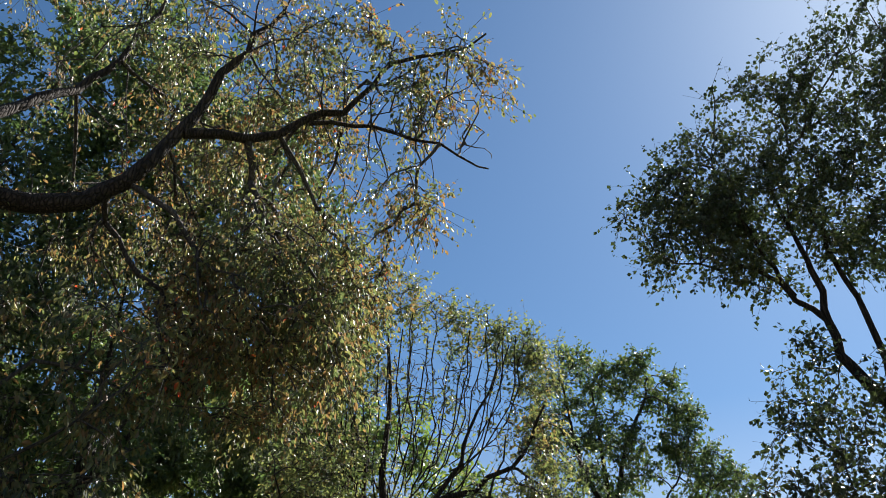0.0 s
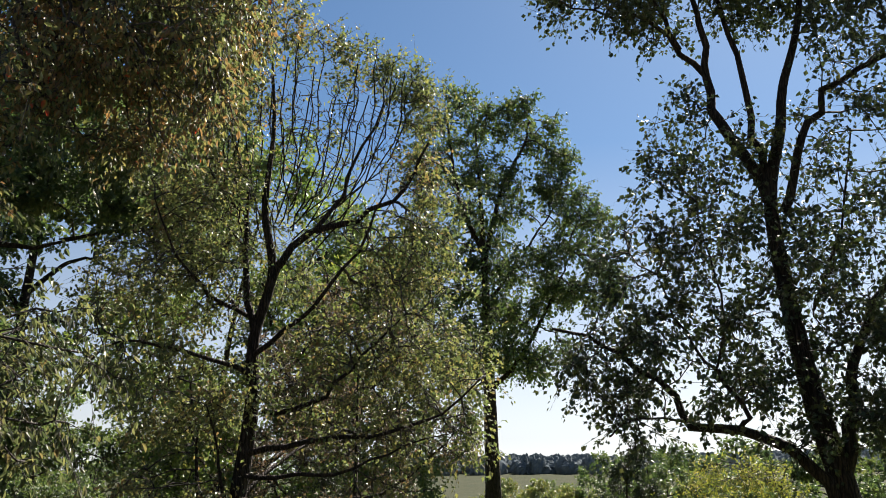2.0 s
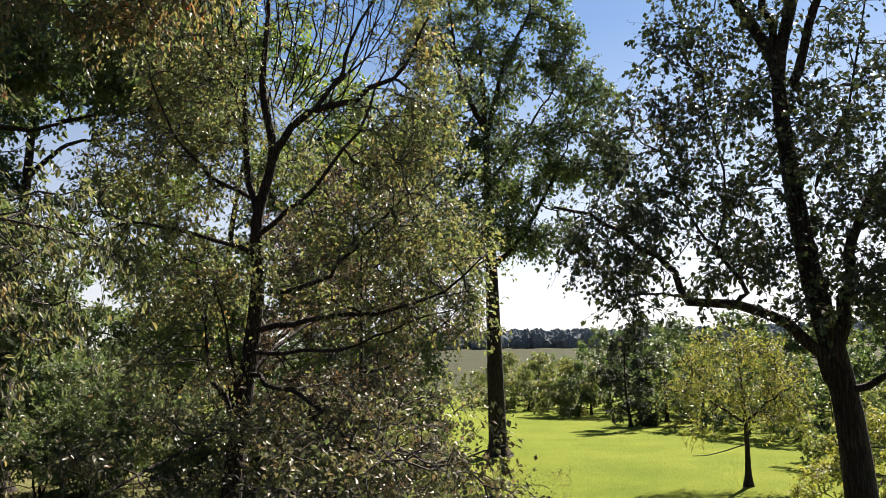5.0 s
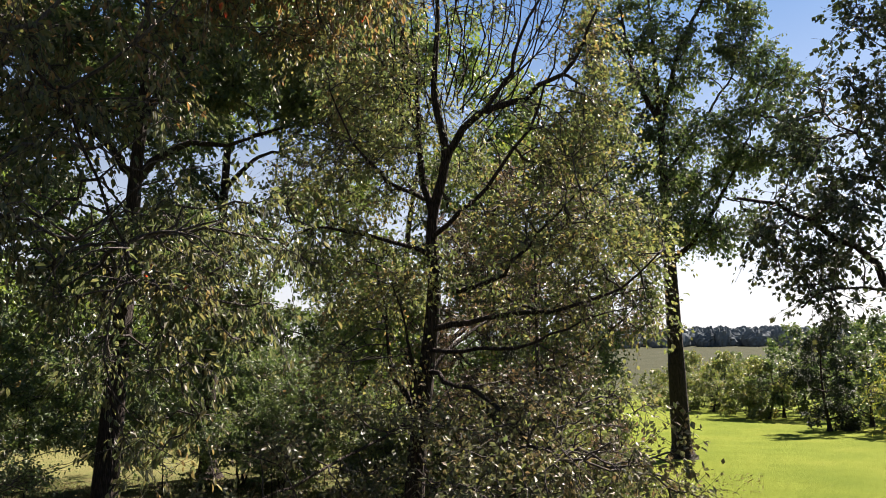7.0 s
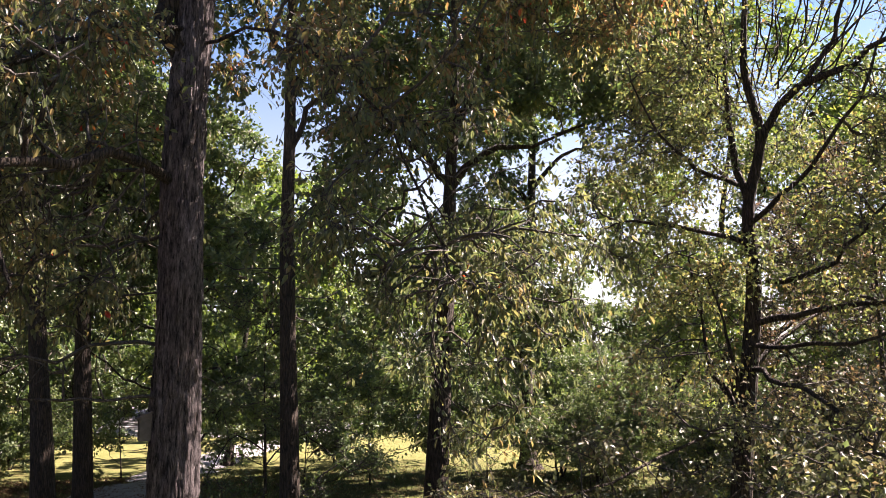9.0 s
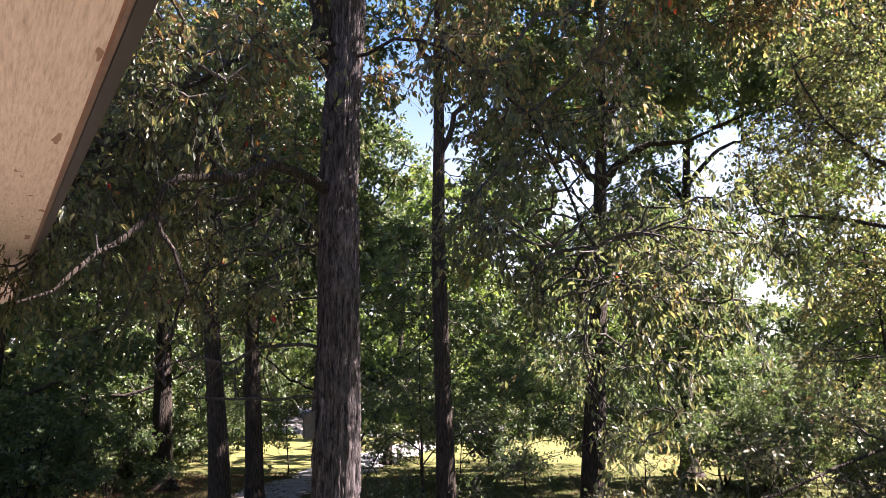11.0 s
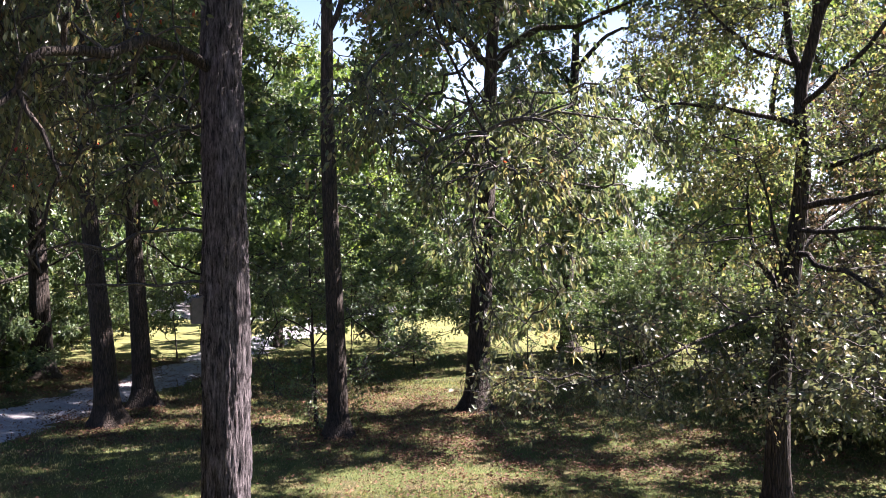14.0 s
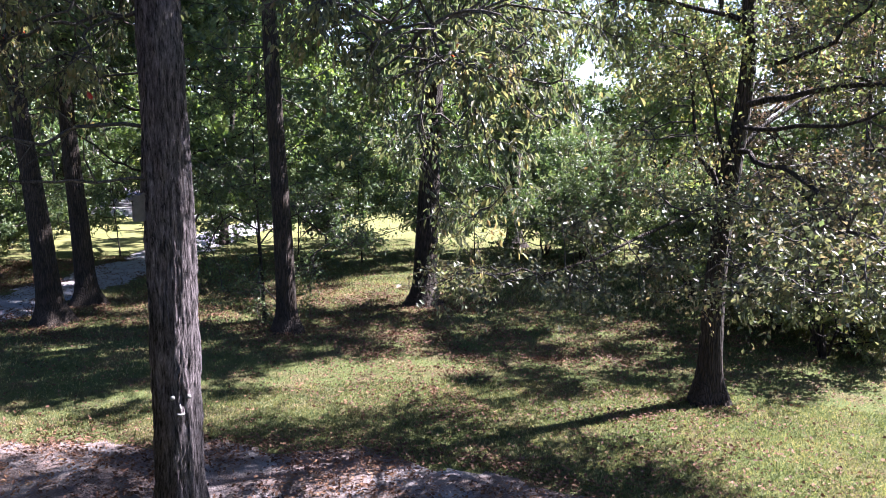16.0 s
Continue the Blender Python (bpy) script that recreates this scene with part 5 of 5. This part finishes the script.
# ---------------------------------------------------------------- grass and litter on the lawn
def lawn_points(n, rng, near=6.0, far=27, left=-78, right=8):
    b, r = np.radians(rng.uniform(left, right, n)), np.sqrt(rng.uniform(near**2, far**2, n))
    return np.sin(b) * r, np.cos(b) * r


def grass_tufts():
    """Blades over the lawn, in coarser tufts further out."""
    rng = np.random.default_rng(13)
    close, near, far = lawn_points(160000, rng, 8.5, 15, right=0), lawn_points(90000, rng, 15, 27, right=0), lawn_points(26000, rng, 26, 36, right=-8)
    x, y = np.r_[close[0], near[0], far[0]], np.r_[close[1], near[1], far[1]]
    off = np.abs(y - np.interp(x, *np.transpose(STRIP))) > 1.3
    off &= np.abs(x - np.interp(y, *np.transpose(DRIVE[:10])[::-1])) > 1.55
    x, y = x[off], y[off]
    n = len(x)
    ln = rng.uniform(0.028, 0.068, n) * np.clip(np.hypot(x, y) / 15, 1, 1.7)
    ahead = rng.normal(0, 0.65, (n, 3))
    ahead[:, 2] = 1
    v, f = leaf_cards(np.c_[x, y, lie(x, y) - 0.005], ahead, rng.normal(size=(n, 3)), ln, ln * 0.28)
    tagged(new("grass", mesh_of("grass", v, f, BLADE, False)), "short uneven lawn grass with dry blades", "grass", kind="stuff")


def fallen_leaves():
    """Thick under the trees and along the gravel, thin elsewhere."""
    rng = np.random.default_rng(17)
    x, y = lawn_points(420000, rng, 6.0, 35)
    drift = np.zeros(len(x))
    for cx, cy, sx, sy, much in ((-11.5, 14.5, 4.2, 1.9, 1.2), (-8, 11.5, 2.4, 1.1, 0.6), (-8, 15.5, 3.5, 1.5, 0.9), (-15, 17, 4.0, 2.4, 1.3), (-18, 13.5, 3, 2, 0.9), (-20, 11.8, 2.6, 2.2, 0.9), (-5, 12.6, 2.2, 1.1, 0.5), (-12, 18.5, 2.4, 1.6, 0.7), (-6, 18, 2.8, 1.6, 0.6), (-25, 15, 2, 4, 0.8), (-29.5, 17, 3, 4, 1.0), (-27, 10, 2.6, 3.4, 1.0), (-3, 11, 2, 1.2, 0.35), (-19.0, 10.7, 1.3, 0.8, 1.5), (-20.4, 12.7, 1.4, 0.8, 1.4), (-13.4, 13.3, 1.5, 0.8, 1.5), (-12.4, 17.2, 1.6, 0.8, 1.3), (-3.9, 13.5, 1.0, 0.6, 1.0)):
        drift = np.maximum(drift, much * np.exp(-((x - cx) / sx) ** 2 - ((y - cy) / sy) ** 2))
    strip = y - np.interp(x, *np.transpose(STRIP)) - 1.15
    drift = np.maximum(drift, 1.0 * np.exp(-((strip + 0.25) / 1.0) ** 2))
    drift = np.maximum(drift, 0.7 * ((strip < 0) & (strip > -2.3)))
    wave = np.array([noise.noise(Vector((a * 0.8, b * 1.6, 3.0))) for a, b in zip(x, y)])
    keep = rng.uniform(size=len(x)) < np.clip(drift * (0.75 + 1.3 * wave) + 0.05 + 0.14 * np.clip(wave, 0, 1), 0, 1)
    x, y = x[keep], y[keep]
    n = len(x)
    ln = rng.uniform(0.035, 0.085, n)
    ahead = rng.normal(size=(n, 3)) * [1, 1, 0.3]
    mound = 0.10 * np.clip(0.62 - ((y - np.interp(x, *np.transpose(STRIP))) * 0.9 / 1.6) ** 2, 0, 1)
    v, f = leaf_cards(np.c_[x, y, lie(x, y) + mound + rng.uniform(0.02, 0.075, n)], ahead, rng.normal(0, 0.5, (n, 3)) + [0, 0, 1], ln, ln * 0.6)
    tagged(new("fallen_leaves", mesh_of("fallen_leaves", v, f, LEAF_FALLEN, False)), "dry brown leaves strewn over lawn and gravel", "leaves", kind="stuff")


grass_tufts()
fallen_leaves()


# ---------------------------------------------------------------- the house: eave over the porch
def house():
    """The eave runs past the porch; its wall stands behind it."""
    thing = new("house")
    tagged(thing, "house with a plywood eave and brown gutter", "house")
    thing.matrix_world = pose(0, 0, 0, 0, 0, 164.2 - 180)
    level = EYE + 1.0
    part("soffit", box_bm((26, 3.2, 0.03), (-3, 0.262 - 1.6, level + 0.015)), PLYWOOD, thing, "pale plywood soffit with stains")
    part("trim", box_bm((26, 0.007, 0.04), (-3, 0.2657, level + 0.017), 0.002), TRIM_RUST, thing, "red-brown trim strip")
    part("fascia", box_bm((26, 0.020, 0.14), (-3, 0.2795, level + 0.066), 0.003), TRIM_WARM, thing, "brown fascia board")
    part("gutter", box_bm((26, 0.062, 0.10), (-3, 0.3210, level + 0.060), 0.008), TRIM_BROWN, thing, "brown gutter along the eave")
    # out of view; its rise is set to block sky light from behind
    roof = bmesh.new()
    vs = [roof.verts.new(p) for p in ((-16, 0.353, level + 0.1), (10, 0.353, level + 0.1), (10, -8, level + 4.6), (-16, -8, level + 4.6), (-16, 0.353, level + 0.16), (10, 0.353, level + 0.16), (10, -8, level + 4.74), (-16, -8, level + 4.74))]
    for q in ((0, 1, 2, 3), (7, 6, 5, 4), (0, 4, 5, 1), (1, 5, 6, 2), (2, 6, 7, 3), (3, 7, 4, 0)):
        roof.faces.new([vs[k] for k in q])
    part("roof", roof, TRIM_BROWN, thing)
    part("wall", box_bm((26, 0.2, level + 0.02), (-3, -2.6, (level + 0.02) / 2)), SIDING, thing)
    # unseen floor, toned for the light it bounces onto the soffit
    part("porch_floor", box_bm((26, 2.5, 0.16), (-3, -1.25, EYE - 1.68)), DECK, thing)
    for x in (-15, -9, 3, 9):
        part("porch_post", box_bm((0.14, 0.14, EYE - 1.76), (x, -0.2, (EYE - 1.76) / 2), 0.01), WEATHERED, thing)


house()


# ---------------------------------------------------------------- small things on the near trunk
def on_trunk(height, turn, out):
    """A place on the near trunk: height, degrees round it to the right of the side that faces the porch, metres from its axis."""
    away = math.atan2(-A0[1], -A0[0]) + radians(turn)
    return Vector((A0[0] + math.cos(away) * out, A0[1] + math.sin(away) * out, height)), away


def nest_box():
    place, away = on_trunk(3.70, -80, 0.235)
    thing = tagged(new("nest_box"), "weathered grey wooden nest box on the tree trunk", "nest box")
    thing.matrix_world = Matrix.Translation(place) @ Matrix.Rotation(away - math.pi / 2, 4, "Z")
    part("body", box_bm((0.13, 0.13, 0.27), (0, 0.065, 0.135), 0.004), WEATHERED, thing)
    roof = box_bm((0.16, 0.19, 0.018), (0, 0.08, 0), 0.004)
    roof.transform(Matrix.Translation((0, 0, 0.292)) @ Matrix.Rotation(radians(-24), 4, "X"))
    part("roof", roof, WEATHERED, thing)
    hole = bmesh.new()
    bmesh.ops.create_cone(hole, cap_ends=True, segments=20, radius1=0.02, radius2=0.02, depth=0.006, matrix=Matrix.Translation((0, 0.132, 0.19)) @ Matrix.Rotation(radians(90), 4, "X"))
    part("entrance", hole, DARK_HOLE, thing, "dark round entrance hole")


def trunk_ornament():
    """Cast pieces fixed to the bark: two round knobs, a ridge and a curved bar below."""
    place, away = on_trunk(EYE - 9.0 * math.tan(radians(16.75)), 4, 0.262)
    thing = tagged(new("trunk_ornament"), "pale cast garden ornament of plain knobs on the bark", "ornament")
    thing.matrix_world = Matrix.Translation(place) @ Matrix.Rotation(away - math.pi / 2, 4, "Z")
    for x in (-0.085, 0.075):
        bm = bmesh.new()
        bmesh.ops.create_uvsphere(bm, u_segments=18, v_segments=10, radius=0.027, matrix=Matrix.Translation((x, 0.0, 0.05)) @ Matrix.Diagonal((1, 0.6, 0.95, 1)))
        part("knob", bm, STONE_CAST, thing)
    v, f = tube([(0.0, 0.0, -0.02), (0.003, 0.025, -0.045), (0.0, 0.03, -0.07), (0.0, 0.0, -0.08)], [0.008, 0.012, 0.018, 0.008], 10)
    part("ridge", mesh_of("ridge", v, f, STONE_CAST), STONE_CAST, thing)
    bow = spline([(-0.04, 0.0, -0.128), (-0.016, 0.02, -0.136), (0.016, 0.02, -0.136), (0.04, 0.0, -0.128)], 0.01)
    v, f = tube(bow, 0.015 - 0.006 * np.linspace(-1, 1, len(bow)) ** 4, 10)
    part("bar", mesh_of("bar", v, f, STONE_CAST), STONE_CAST, thing)


nest_box()
trunk_ornament()
